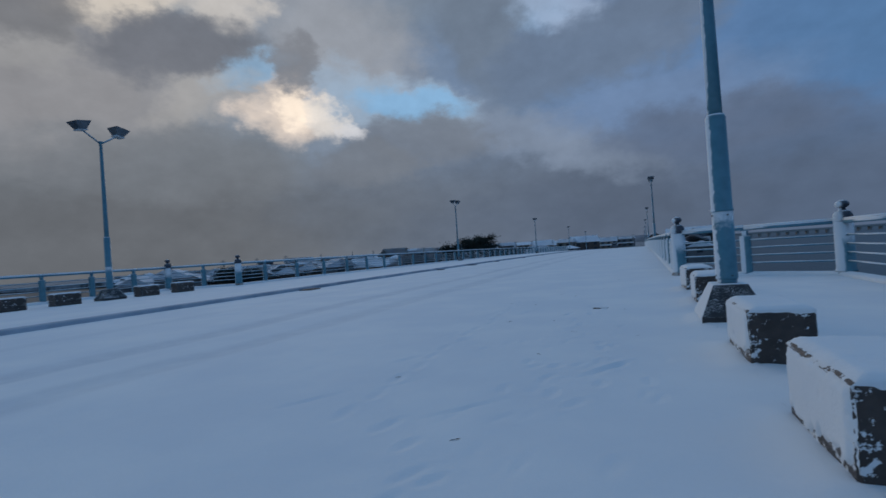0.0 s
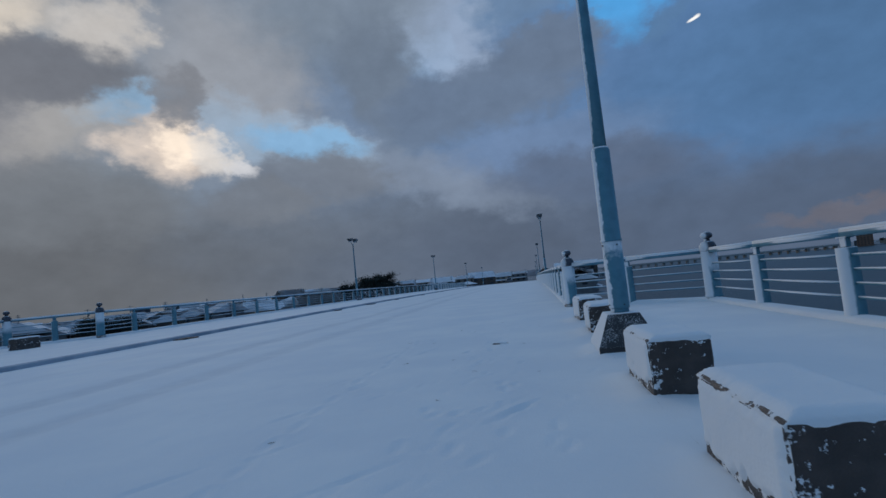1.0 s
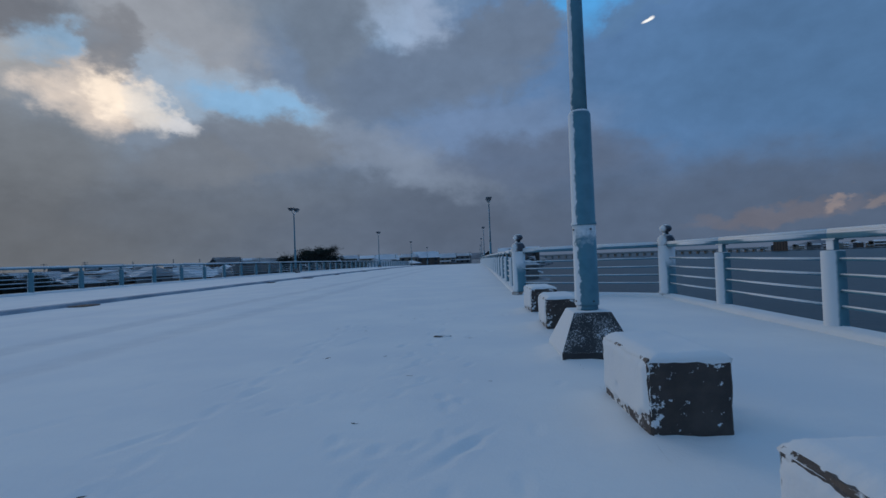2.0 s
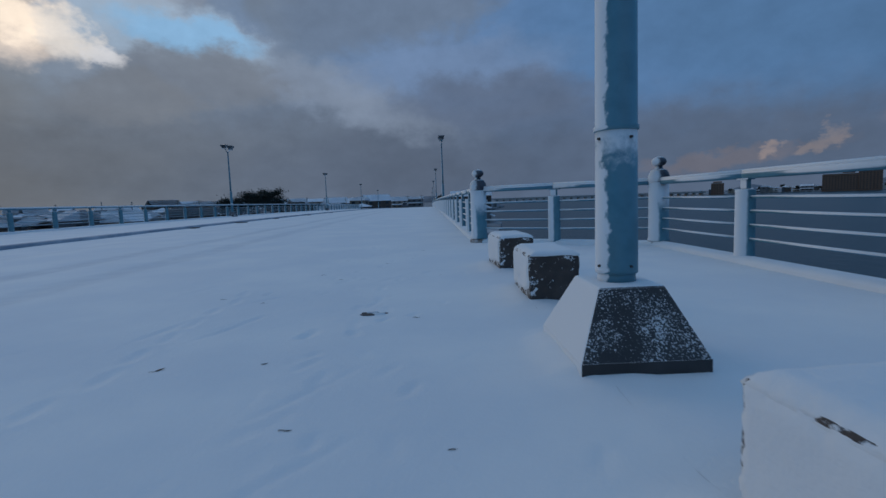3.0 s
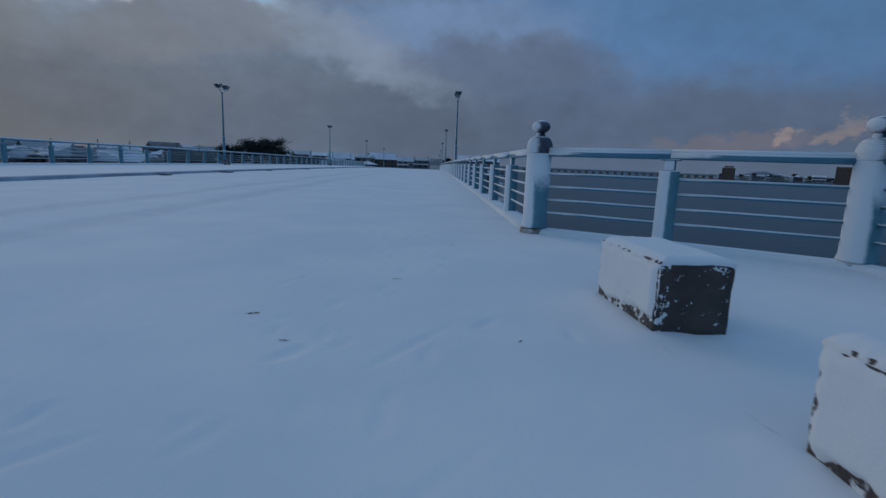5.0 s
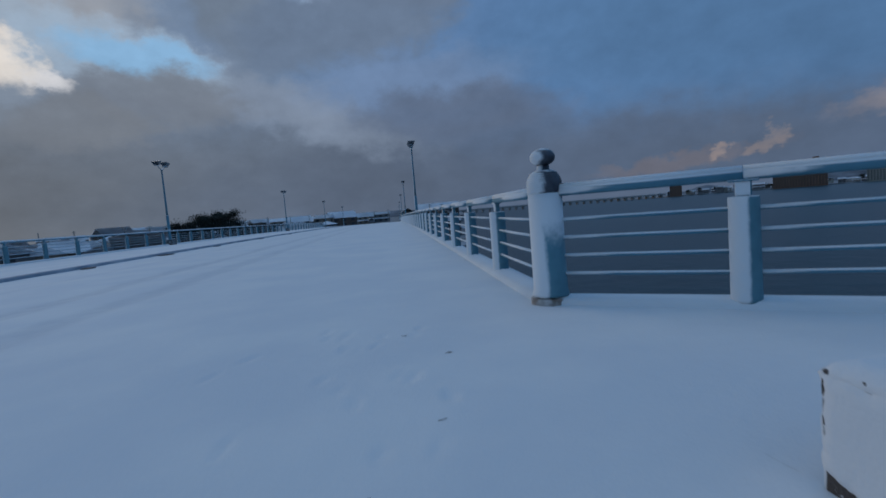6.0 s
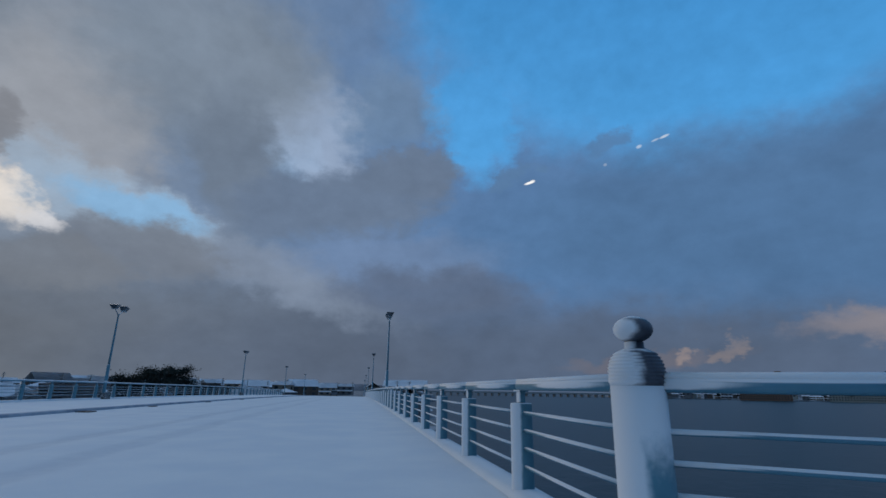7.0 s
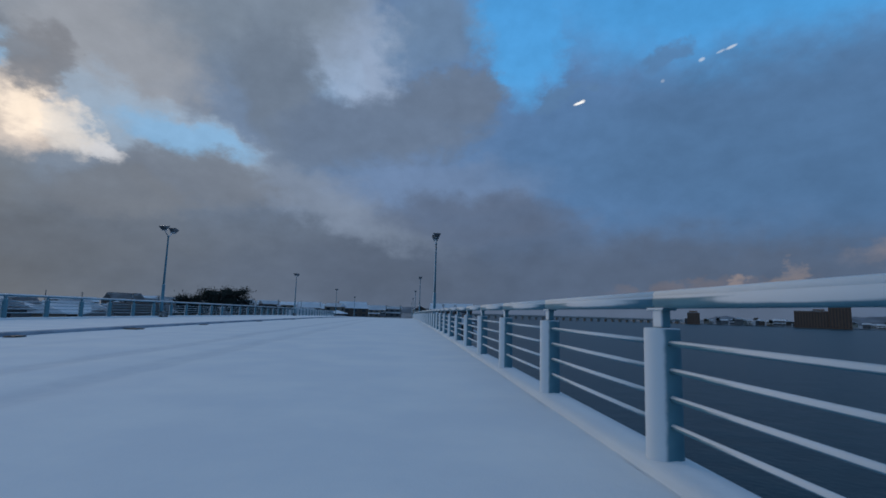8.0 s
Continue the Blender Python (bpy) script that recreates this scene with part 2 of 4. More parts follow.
snow_road = snow_material("snow_road", 0.22, tracks=True)
snow_soft = snow_material("snow_soft", 0.3)
snow_far = plain_material("snow_far", (0.70, 0.72, 0.76), (0.82, 0.83, 0.85), 0.2, 0.9)
land_mat = plain_material("snowy_land", (0.07, 0.07, 0.068), (0.36, 0.375, 0.40), 0.09, 0.9)
paint = snowed_material("blue_paint", (0.095, 0.235, 0.29), (0.07, 0.19, 0.24), 9, 0.42, wind=0.45, top=0.5, patch=0.06, bump=0.12, soft=0.13)
paint_pole = snowed_material("blue_pole_paint", (0.085, 0.225, 0.29), (0.065, 0.185, 0.24), 13, 0.42, wind=0.74, top=0.6, patch=0.13, bump=0.15, soft=0.05)
paint_bar = snowed_material("blue_paint_bar", (0.085, 0.235, 0.315), (0.065, 0.19, 0.26), 5, 0.42, wind=0.88, top=0.22, patch=0.03, bump=0.1)
cap_metal = snowed_material("dark_cap_metal", (0.075, 0.085, 0.105), (0.045, 0.052, 0.068), 16, 0.45, wind=0.42, top=0.86, patch=0.12, metal=0.3, soft=0.2)
stone, nt, p = material("wet_dark_stone")
c = nt.nodes.new("ShaderNodeTexCoord")
xyz = nt.nodes.new("ShaderNodeSeparateXYZ")
nt.links.new(c.outputs["Object"], xyz.inputs[0])
rag, fine, wear = tex(nt, 17, 6, 0.66), tex(nt, 90, 4, 0.6), tex(nt, 7, 5)
arris = ramp(nt, xyz.outputs[0], -0.225, -0.06, 1.0, 0.0)
brow = ramp(nt, xyz.outputs[2], 0.27, 0.40, 0.0, 0.55)
caught = calc(nt, "ADD", rag.outputs[0], calc(nt, "MULTIPLY", calc(nt, "MAXIMUM", arris, brow), 0.09))
f = ramp(nt, calc(nt, "ADD", caught, calc(nt, "MULTIPLY", fine.outputs[0], 0.05)), 0.645, 0.675)
under = blend(nt, ramp(nt, wear.outputs[0], 0.35, 0.7), (0.040, 0.030, 0.026), (0.075, 0.056, 0.047))
nt.links.new(blend(nt, f, under, SNOW), p.inputs["Base Color"])
nt.links.new(ramp(nt, f, 0, 1, 0.5, 0.9), p.inputs["Roughness"])
relief(nt, p, calc(nt, "ADD", calc(nt, "MULTIPLY", f, 0.6), calc(nt, "MULTIPLY", calc(nt, "ADD", fine.outputs[0], wear.outputs[0]), 0.4)), 0.6, 0.02)
stone_speck = snowed_material("speckled_dark_stone", (0.030, 0.028, 0.029), (0.055, 0.051, 0.051), 4, 0.55, wind=0.62, top=0.75, patch=0.1, speck=0.095, bump=0.4, grit=26)
stone_foot = snowed_material("wet_plinth_stone", (0.026, 0.024, 0.025), (0.045, 0.042, 0.042), 8, 0.45, wind=0.6, top=0.75, patch=0.12, bump=0.3)
steel_dark = plain_material("lamp_housing", (0.10, 0.12, 0.14), (0.15, 0.17, 0.19), 4, 0.45, metal=0.4)
lens_mat = plain_material("lamp_lens", (0.45, 0.47, 0.48), (0.55, 0.56, 0.56), 6, 0.2)
rusty = plain_material("rusty_plate", (0.17, 0.12, 0.09), (0.62, 0.60, 0.58), 7, 0.8)
iron = plain_material("cast_iron", (0.02, 0.02, 0.022), (0.05, 0.05, 0.05), 8, 0.6)
concrete = plain_material("concrete", (0.28, 0.28, 0.28), (0.38, 0.38, 0.37), 1.2, 0.85, 0.2)
leaf_mat = plain_material("dead_leaf", (0.04, 0.036, 0.03), (0.10, 0.085, 0.065), 30, 0.8)
bark = plain_material("bark", (0.05, 0.04, 0.032), (0.09, 0.075, 0.06), 3, 0.9, 0.4)
needles = plain_material("pine_needles", (0.012, 0.019, 0.014), (0.028, 0.036, 0.027), 0.8, 0.8)
glass_dark = plain_material("dark_window", (0.03, 0.035, 0.04), (0.06, 0.065, 0.07), 1, 0.15)
timber_pole = plain_material("pole_concrete", (0.16, 0.16, 0.16), (0.24, 0.23, 0.22), 1, 0.9)
# distance haze is mixed into the hills' blue-grey colour
hill_mat = plain_material("hazy_wooded_hill", (0.07, 0.08, 0.095), (0.19, 0.21, 0.24), 0.02, 0.95)
tyre = plain_material("tyre_rubber", (0.02, 0.02, 0.02), (0.03, 0.03, 0.03), 5, 0.8)
WALLS = [plain_material("wall_" + n, a, b, 0.6, 0.85) for n, a, b in (
    ("beige", (0.22, 0.18, 0.14), (0.28, 0.23, 0.18)), ("grey", (0.13, 0.13, 0.135), (0.18, 0.18, 0.18)),
    ("brown", (0.075, 0.055, 0.045), (0.11, 0.085, 0.07)), ("cream", (0.30, 0.28, 0.24), (0.38, 0.35, 0.30)),
    ("slate", (0.07, 0.08, 0.095), (0.11, 0.12, 0.135)))]
brick_brown = plain_material("brown_cladding", (0.17, 0.095, 0.065), (0.22, 0.13, 0.09), 0.3, 0.85)

# water, with small wind waves
water_mat, nt, p = material("grey_water")
w1, w2 = tex(nt, 0.35, 6, 0.6), tex(nt, 2.2, 4)
nt.links.new(blend(nt, ramp(nt, w1.outputs[0], 0.3, 0.7), (0.016, 0.034, 0.044), (0.026, 0.050, 0.062)), p.inputs["Base Color"])
p.inputs["Roughness"].default_value = 0.3
p.inputs["IOR"].default_value = 1.17
relief(nt, p, calc(nt, "ADD", w1.outputs[0], calc(nt, "MULTIPLY", w2.outputs[0], 0.35)), 0.5, 0.25)


# ---- mesh helpers ----
def part(name, bm, mat, parent=None, label="", smooth=False):
    me = bpy.data.meshes.new(name)
    bmesh.ops.recalc_face_normals(bm, faces=bm.faces)
    for f in bm.faces:
        f.smooth = smooth
    bm.to_mesh(me)
    bm.free()
    me.materials.append(mat)
    ob = new(name, me)
    if parent is not None:
        ob.parent = parent
    if label:
        tagged(ob, label)
    return ob


def solid(bm, x0, x1, y0, y1, z0, z1, bevel=0.0, seg=2):
    r = bmesh.ops.create_cube(bm, size=1)
    bmesh.ops.transform(bm, matrix=pose((x0 + x1) / 2, (y0 + y1) / 2, (z0 + z1) / 2) @ Matrix.Diagonal((x1 - x0, y1 - y0, z1 - z0, 1)), verts=r["verts"])
    if bevel:
        edges = list({e for v in r["verts"] for e in v.link_edges})
        bmesh.ops.bevel(bm, geom=edges, offset=bevel, segments=seg, affect="EDGES", profile=0.5)
    return bm


def turned(profile, steps=24, flat=(1.0, 1.0)):
    """A body of revolution from (radius, height) rows."""
    bm = bmesh.new()
    rings = []
    for r, z in profile:
        rings.append([bm.verts.new((r * flat[0] * math.cos(2 * math.pi * i / steps), r * flat[1] * math.sin(2 * math.pi * i / steps), z)) for i in range(steps)])
    for a, b in zip(rings, rings[1:]):
        for i in range(steps):
            bm.faces.new((a[i], a[(i + 1) % steps], b[(i + 1) % steps], b[i]))
    bm.faces.new(rings[0][::-1])
    bm.faces.new(rings[-1])
    return bm


def bar(bm, a, b, rx, rz, steps=12, power=1.0):
    """A straight bar of oval section from a to b."""
    a, b = Vector(a), Vector(b)
    d = (b - a).normalized()
    sidew = d.cross(Vector((0, 0, 1))).normalized()
    upw = sidew.cross(d)
    rings = []
    for c in (a, b):
        ring = []
        for i in range(steps):
            t = 2 * math.pi * i / steps
            cs_, sn = math.cos(t), math.sin(t)
            cs_, sn = math.copysign(abs(cs_) ** power, cs_), math.copysign(abs(sn) ** power, sn)
            ring.append(bm.verts.new(c + sidew * rx * cs_ + upw * rz * sn))
        rings.append(ring)
    for i in range(steps):
        bm.faces.new((rings[0][i], rings[0][(i + 1) % steps], rings[1][(i + 1) % steps], rings[1][i]))
    bm.faces.new(rings[0][::-1])
    bm.faces.new(rings[1])
    return bm


def empty(name, m, label, category, group=""):
    ob = new(name)
    ob.empty_display_size = 0.2
    ob.matrix_basis = m
    return tagged(ob, label, category, group)


def crest(y):
    """The deck's height: level where the walk begins, then gently falling away."""
    return -6.0e-5 * max(0.0, y - 12.0) ** 2


# ---- setting ----
KERB, RIGHT = -10.3, 2.42
LX = -17.6
WATER, LAND = -8.0, -6.9


def left_x(y):
    """The far rail's line, drawing in a little at the far end of the deck."""
    return LX + 0.6 * min(1.0, max(0.0, (y - 70.0) / 80.0))


def spaced(stops):
    out = []
    for lo, hi, step in stops:
        n = max(1, round((hi - lo) / step))
        out += [lo + (hi - lo) * i / n for i in range(n)]
    return out + [stops[-1][1]]


dents = []
rng = random.Random(4)
for k in range(120):
    y = rng.uniform(0.6, 13.5)
    x = 0.75 - 0.03 * y + rng.gauss(0, 0.42) + (0.18 if k % 2 else -0.18)
    dents.append((x, y, rng.uniform(0.08, 0.13), rng.uniform(0.032, 0.05), rng.uniform(-0.6, 0.1), rng.uniform(0.004, 0.014)))
for k in range(16):
    t = k / 15
    dents.append((-0.55 - 0.25 * t + rng.gauss(0, 0.03), 2.2 + 6.3 * t, 0.15, 0.05, 0.1, 0.011))
for k in range(26):
    x, y = rng.uniform(-1.7, 1.4), rng.uniform(0.8, 9.5)
    dents.append((x, y, rng.uniform(0.22, 0.4), rng.uniform(0.022, 0.04), rng.uniform(-0.75, -0.2), rng.uniform(0.006, 0.012)))


def snow_height(x, y):
    h = 0.012 * noise.noise(Vector((x * 0.5, y * 0.35, 2.0))) + 0.005 * noise.noise(Vector((x * 2.6, y * 2.1, 5.0)))
    for c, half in ((-5.0, 0.30), (-3.5, 0.26)):
        d = abs(x - c - 0.2 * noise.noise(Vector((0.3, y * 0.1, c))))
        if d < half * 1.8:
            h -= 0.016 * (0.5 + 0.5 * math.cos(math.pi * d / (half * 1.8)))
    if -3 < x < 3 and -1 < y < 15:
        for cx, cy, ly, lx, turn, deep in dents:
            dx, dy = x - cx, y - cy
            if abs(dx) < 0.6 and abs(dy) < 0.6:
                p = (dx * math.cos(turn) + dy * math.sin(turn)) / lx
                q = (-dx * math.sin(turn) + dy * math.cos(turn)) / ly
                r = p * p + q * q
                h += -deep * math.exp(-r) + 0.35 * deep * math.exp(-((r - 2.2) ** 2))
        # snow blown up round the blocks
        for by in (2.12, 4.12, 6.02, 7.87, 9.885):
            dx, dy = abs(x - 2.27), abs(y - by)
            gx, gy = max(0, dx - 0.26), max(0, dy - 0.42)
            h += 0.03 * math.exp(-(gx * gx + gy * gy) / 0.02) * (1 if x < 2.27 else 0.6)
            if by == 6.02 and x < 2.0:
                gx, gy = max(0, 1.9 - x), max(0, dy - 0.30)
                h += (0.03 + 0.012 * noise.noise(Vector((3.0, y * 4, 1.0)))) * math.exp(-gx * gx / 0.012 - gy * gy / 0.006)
    return h


def snow_sheet(xs, ys, base):
    bm = bmesh.new()
    grid = [[bm.verts.new((x, y, base + crest(y) + snow_height(x, y))) for x in xs] for y in ys]
    for j in range(len(ys) - 1):
        for i in range(len(xs) - 1):
            bm.faces.new((grid[j][i], grid[j][i + 1], grid[j + 1][i + 1], grid[j + 1][i]))
    return bm


xs = spaced([(KERB, -6, 0.35), (-6, -2.6, 0.12), (-2.6, -1.2, 0.06), (-1.2, 2.05, 0.03)])
ys = spaced([(-40, -3, 2.0), (-3, 0.5, 0.25), (0.5, 10.5, 0.032), (10.5, 14.5, 0.05), (14.5, 30, 0.4), (30, 345, 4.0)])
tagged(part("road", snow_sheet(xs, ys, 0.0), snow_road, smooth=True), "snow-covered road deck with faint tyre tracks and footprints", "road", kind="structure")
ys = spaced([(-40, 5, 2.0), (5, 60, 0.6), (60, 345, 5.0)])
bm = bmesh.new()
grid = []
for y in ys:
    x0, x1 = left_x(y) - 0.25, KERB - 0.16
    grid.append([bm.verts.new((x0 + (x1 - x0) * i / 20, y, 0.10 + crest(y) + snow_height(x0 + (x1 - x0) * i / 20, y))) for i in range(21)])
for a, b in zip(grid, grid[1:]):
    for i in range(20):
        bm.faces.new((a[i], a[i + 1], b[i + 1], b[i]))
tagged(part("pavement_left", bm, snow_soft, smooth=True), "raised pavement under smooth untrodden snow", "pavement", kind="structure")

# kerb along the far pavement, its face darker than the snow
bm = bmesh.new()
ys = spaced([(-40, 60, 2.0), (60, 345, 6.0)])
sect = [(KERB - 0.2, -0.3), (KERB + 0.03, -0.3), (KERB + 0.02, 0.085), (KERB - 0.03, 0.108), (KERB - 0.2, 0.108)]
rows_ = [[bm.verts.new((x, y, z + crest(y))) for x, z in sect] for y in ys]
for a, b in zip(rows_, rows_[1:]):
    for i in range(len(sect)):
        bm.faces.new((a[i], a[(i + 1) % len(sect)], b[(i + 1) % len(sect)], b[i]))
kerb_mat = plain_material("kerb_stone", (0.20, 0.25, 0.31), (0.42, 0.46, 0.52), 0.8, 0.8)
tagged(part("kerb", bm, kerb_mat), "pavement kerb with a bluish face darker than the snow", "kerb", kind="structure")

# right pavement strip beside the rail, and the lookout bay
bm = bmesh.new()
ysb = spaced([(-40, -3, 2.0), (-3, 0, 0.3), (0, 15, 0.1), (15, 60, 1.5), (60, 345, 6.0)])


def edge_x(y):
    if 0.2 <= y <= 11.92:
        return 5.36
    if 11.92 < y < 13.82:
        return 5.36 + (RIGHT - 5.36) * (y - 11.92) / 1.9
    if -1.7 < y < 0.2:
        return RIGHT + (5.36 - RIGHT) * (y + 1.7) / 1.9
    return RIGHT


cols = 26
grid = []
for y in ysb:
    e = edge_x(y)
    row = []
    for i in range(cols + 1):
        x = 2.05 + (e - 2.05) * i / cols
        row.append(bm.verts.new((x, y, crest(y) + snow_height(x, y))))
    grid.append(row)
for a, b in zip(grid, grid[1:]):
    for i in range(cols):
        bm.faces.new((a[i], a[i + 1], b[i + 1], b[i]))
tagged(part("pavement_right", bm, snow_soft, smooth=True), "snow-covered lookout bay beside the bridge rail", "pavement", kind="structure")


def upstand(pts, name, label, w=0.36, h=0.07, z=0.0):
    """A low kerb under the rail, snow on its top, following pts."""
    bm = bmesh.new()
    n = len(pts)
    rows2 = []
    for i, (x, y) in enumerate(pts):
        a = Vector(pts[max(i - 1, 0)])
        b = Vector(pts[min(i + 1, n - 1)])
        d = (b - a).normalized()
        nrm = Vector((d.y, -d.x))
        rowv = []
        for off, zz in ((-w / 2, -0.9), (-w / 2, h * 0.45), (-w / 2 + 0.03, h * 0.85), (-w / 2 + 0.08, h), (0, h + 0.012), (w / 2 - 0.08, h), (w / 2 - 0.02, h * 0.8), (w / 2, h * 0.4), (w / 2, -0.9)):
            rowv.append(bm.verts.new((x + nrm.x * off, y + nrm.y * off, z + zz + crest(y))))
        rows2.append(rowv)
    for a, b in zip(rows2, rows2[1:]):
        for i in range(len(a) - 1):
            bm.faces.new((a[i], a[i + 1], b[i + 1], b[i]))
    return tagged(part(name, bm, snow_soft, smooth=True), label, "kerb", kind="structure")


def chain(pts, step=1.2):
    out = []
    for a, b in zip(pts, pts[1:]):
        a, b = Vector(a), Vector(b)
        n = max(1, round((b - a).length / step))
        out += [tuple(a.lerp(b, i / n)) for i in range(n)]
    return out + [pts[-1]]


upstand(chain([(2.25, -40), (2.25, -1.6), (5.19, 0.3), (5.14, 11.7), (2.25, 13.68), (2.25, 60)]) + [(2.25, 60 + 6 * i) for i in range(1, 48)], "edge_kerb_right", "low snow-topped kerb under the bridge rail")
upstand(chain([(LX, -40), (LX, 3.7), (LX - 2.94, 5.6), (LX - 2.94, 17.2), (LX, 18.8), (left_x(60), 60)]) + [(left_x(60), 60 + 6 * i) for i in range(1, 48)], "edge_kerb_left", "low snow-topped kerb under the far bridge rail", z=0.12)
bm = bmesh.new()
vs = [bm.verts.new((x, y, 0.096)) for x, y in ((LX - 0.25, 3.5), (LX - 3.1, 5.5), (LX - 3.1, 17.4), (LX - 0.25, 19.1))]
bm.faces.new(vs)
ex = bmesh.ops.extrude_face_region(bm, geom=bm.faces[:])
bmesh.ops.translate(bm, vec=(0, 0, -0.5), verts=[v for v in ex["geom"] if isinstance(v, bmesh.types.BMVert)])
tagged(part("pavement_bay", bm, snow_soft), "snow-covered floor of the far lookout bay", "pavement", kind="structure")

# concrete deck under the snow
bm = bmesh.new()
ysd = spaced([(-40, 0, 10), (0, 345, 8)])
prof = [(-0.3, -0.1), (-0.3, -0.9), (1.2, -1.9), (RIGHT - 1.6, -1.9), (RIGHT, -0.9), (RIGHT, -0.1)]
rows3 = [[bm.verts.new((x + (left_x(y) if i < 3 else 0), y, z + crest(y))) for i, (x, z) in enumerate(prof)] for y in ysd]
for a, b in zip(rows3, rows3[1:]):
    for i in range(len(prof)):
        bm.faces.new((a[i], a[(i + 1) % len(prof)], b[(i + 1) % len(prof)], b[i]))
bm.faces.new(rows3[0])
bm.faces.new(rows3[-1][::-1])
tagged(part("bridge_deck", bm, concrete), "grey concrete bridge deck slab", "bridge", kind="structure")
bm = bmesh.new()
vs = [bm.verts.new((x, y, -0.12)) for x, y in ((2.3, 13.9), (5.4, 12.0), (5.4, 0.1), (2.3, -1.8))]
bm.faces.new(vs)
ex = bmesh.ops.extrude_face_region(bm, geom=bm.faces[:])
bmesh.ops.translate(bm, vec=(0, 0, -0.7), verts=[v for v in ex["geom"] if isinstance(v, bmesh.types.BMVert)])
tagged(part("bay_deck", bm, concrete), "concrete slab of the lookout bay", "bridge", kind="structure")

# water to the horizon, land with the town, far shore
bm = bmesh.new()
bmesh.ops.create_grid(bm, x_segments=40, y_segments=40, size=4500)
bmesh.ops.translate(bm, vec=(0, 0, WATER), verts=bm.verts)
tagged(part("water", bm, water_mat), "dark grey wind-rippled water of the estuary", "water", kind="structure")


def slab(name, outline, z, label, mat=land_mat, thick=3.0):
    bm = bmesh.new()
    f = bm.faces.new([bm.verts.new((x, y, z)) for x, y in outline])
    ex = bmesh.ops.extrude_face_region(bm, geom=[f])
    bmesh.ops.translate(bm, vec=(0, 0, -thick), verts=[v for v in ex["geom"] if isinstance(v, bmesh.types.BMVert)])
    return tagged(part(name, bm, mat), label, "ground", kind="structure")


slab("ground", [(-70, 50), (-45, 62), (-22, 80), (4, 96), (17, 118), (24, 160), (22, 230), (40, 330), (70, 460), (120, 900), (300, 3500), (-3600, 3500), (-3600, 2400), (-400, 285), (-110, 78)], LAND, "low snowy bank with the town on it")
slab("ground_rise", [(-900, 262), (-30, 262), (-21, 262), (8, 262), (26, 262), (36, 330), (66, 460), (116, 900), (-1600, 900)], LAND + 3.0, "rising snowy ground behind the first rows of houses", thick=3.5)
slab("ground_far_shore", [(450, 790), (600, 680), (840, 570), (1120, 350), (1800, 110), (3800, -600), (3800, 3500), (1500, 3500), (660, 1800), (500, 1040)], WATER + 1.3, "far snowy shore across the water")

# ---- railings ----
POST_Z = 0.09


def rail_post(z):
    """A round post with a narrow neck and a flange that carries the handrail."""
    th = empty("rail_post", pose(0, 0, 0), "blue steel rail post with snow blown on one side", "rail post", "posts of the bridge rail")
    part("shaft", turned([(0.118, -0.03), (0.118, 0.0), (0.117, 0.02), (0.115, 0.80), (0.115, 0.822), (0.113, 0.830), (0.110, 0.835), (0.102, 0.836), (0.07, 0.838)], 24), paint, th, smooth=True)
    bm = bmesh.new()
    solid(bm, -0.035, 0.035, -0.06, 0.06, 0.84, 0.965, 0.012)
    part("neck", bm, paint, th)
    bm = bmesh.new()
    solid(bm, -0.05, 0.05, -0.11, 0.11, 0.955, 0.972, 0.005)
    part("flange", bm, paint_bar, th)
    return th


def ball_post():
    """A stout corner post with a dark ribbed shoulder and a flattened ball."""
    th = empty("corner_post", pose(0, 0, 0), "stout blue corner post with dark ribbed shoulder and ball finial", "rail post", "corner posts of the bridge rail")
    part("shaft", turned([(0.185, 0), (0.18, 0.03), (0.168, 0.06), (0.165, 1.01)], 28), paint, th, smooth=True)
    part("foot_plate", turned([(0.2, -0.08), (0.2, -0.022), (0.19, -0.016), (0.1, -0.014)], 28), rusty, th, "rusty brown foot plate")
    prof = [(0.166, 1.005)]
    for i in range(9):
        z = 1.02 + i * 0.021
        r = 0.17 * math.sqrt(max(0.05, 1 - max(0, (z - 1.08) / 0.17) ** 2))
        prof += [(r, z), (r + 0.006, z + 0.008), (r - 0.002, z + 0.016)]
    prof += [(0.09, 1.225), (0.062, 1.235), (0.058, 1.275)]
    part("shoulder", turned(prof, 28), cap_metal, th, "dark ribbed metal shoulder", True)
    prof = [(0.05, 1.268)]
    for i in range(1, 14):
        a = -math.pi / 2 + math.pi * i / 14
        prof.append((0.122 * math.cos(a), 1.355 + 0.085 * math.sin(a)))
    prof.append((0.02, 1.44))
    part("ball", turned(prof, 24), cap_metal, th, "dark flattened ball finial", True)
    return th


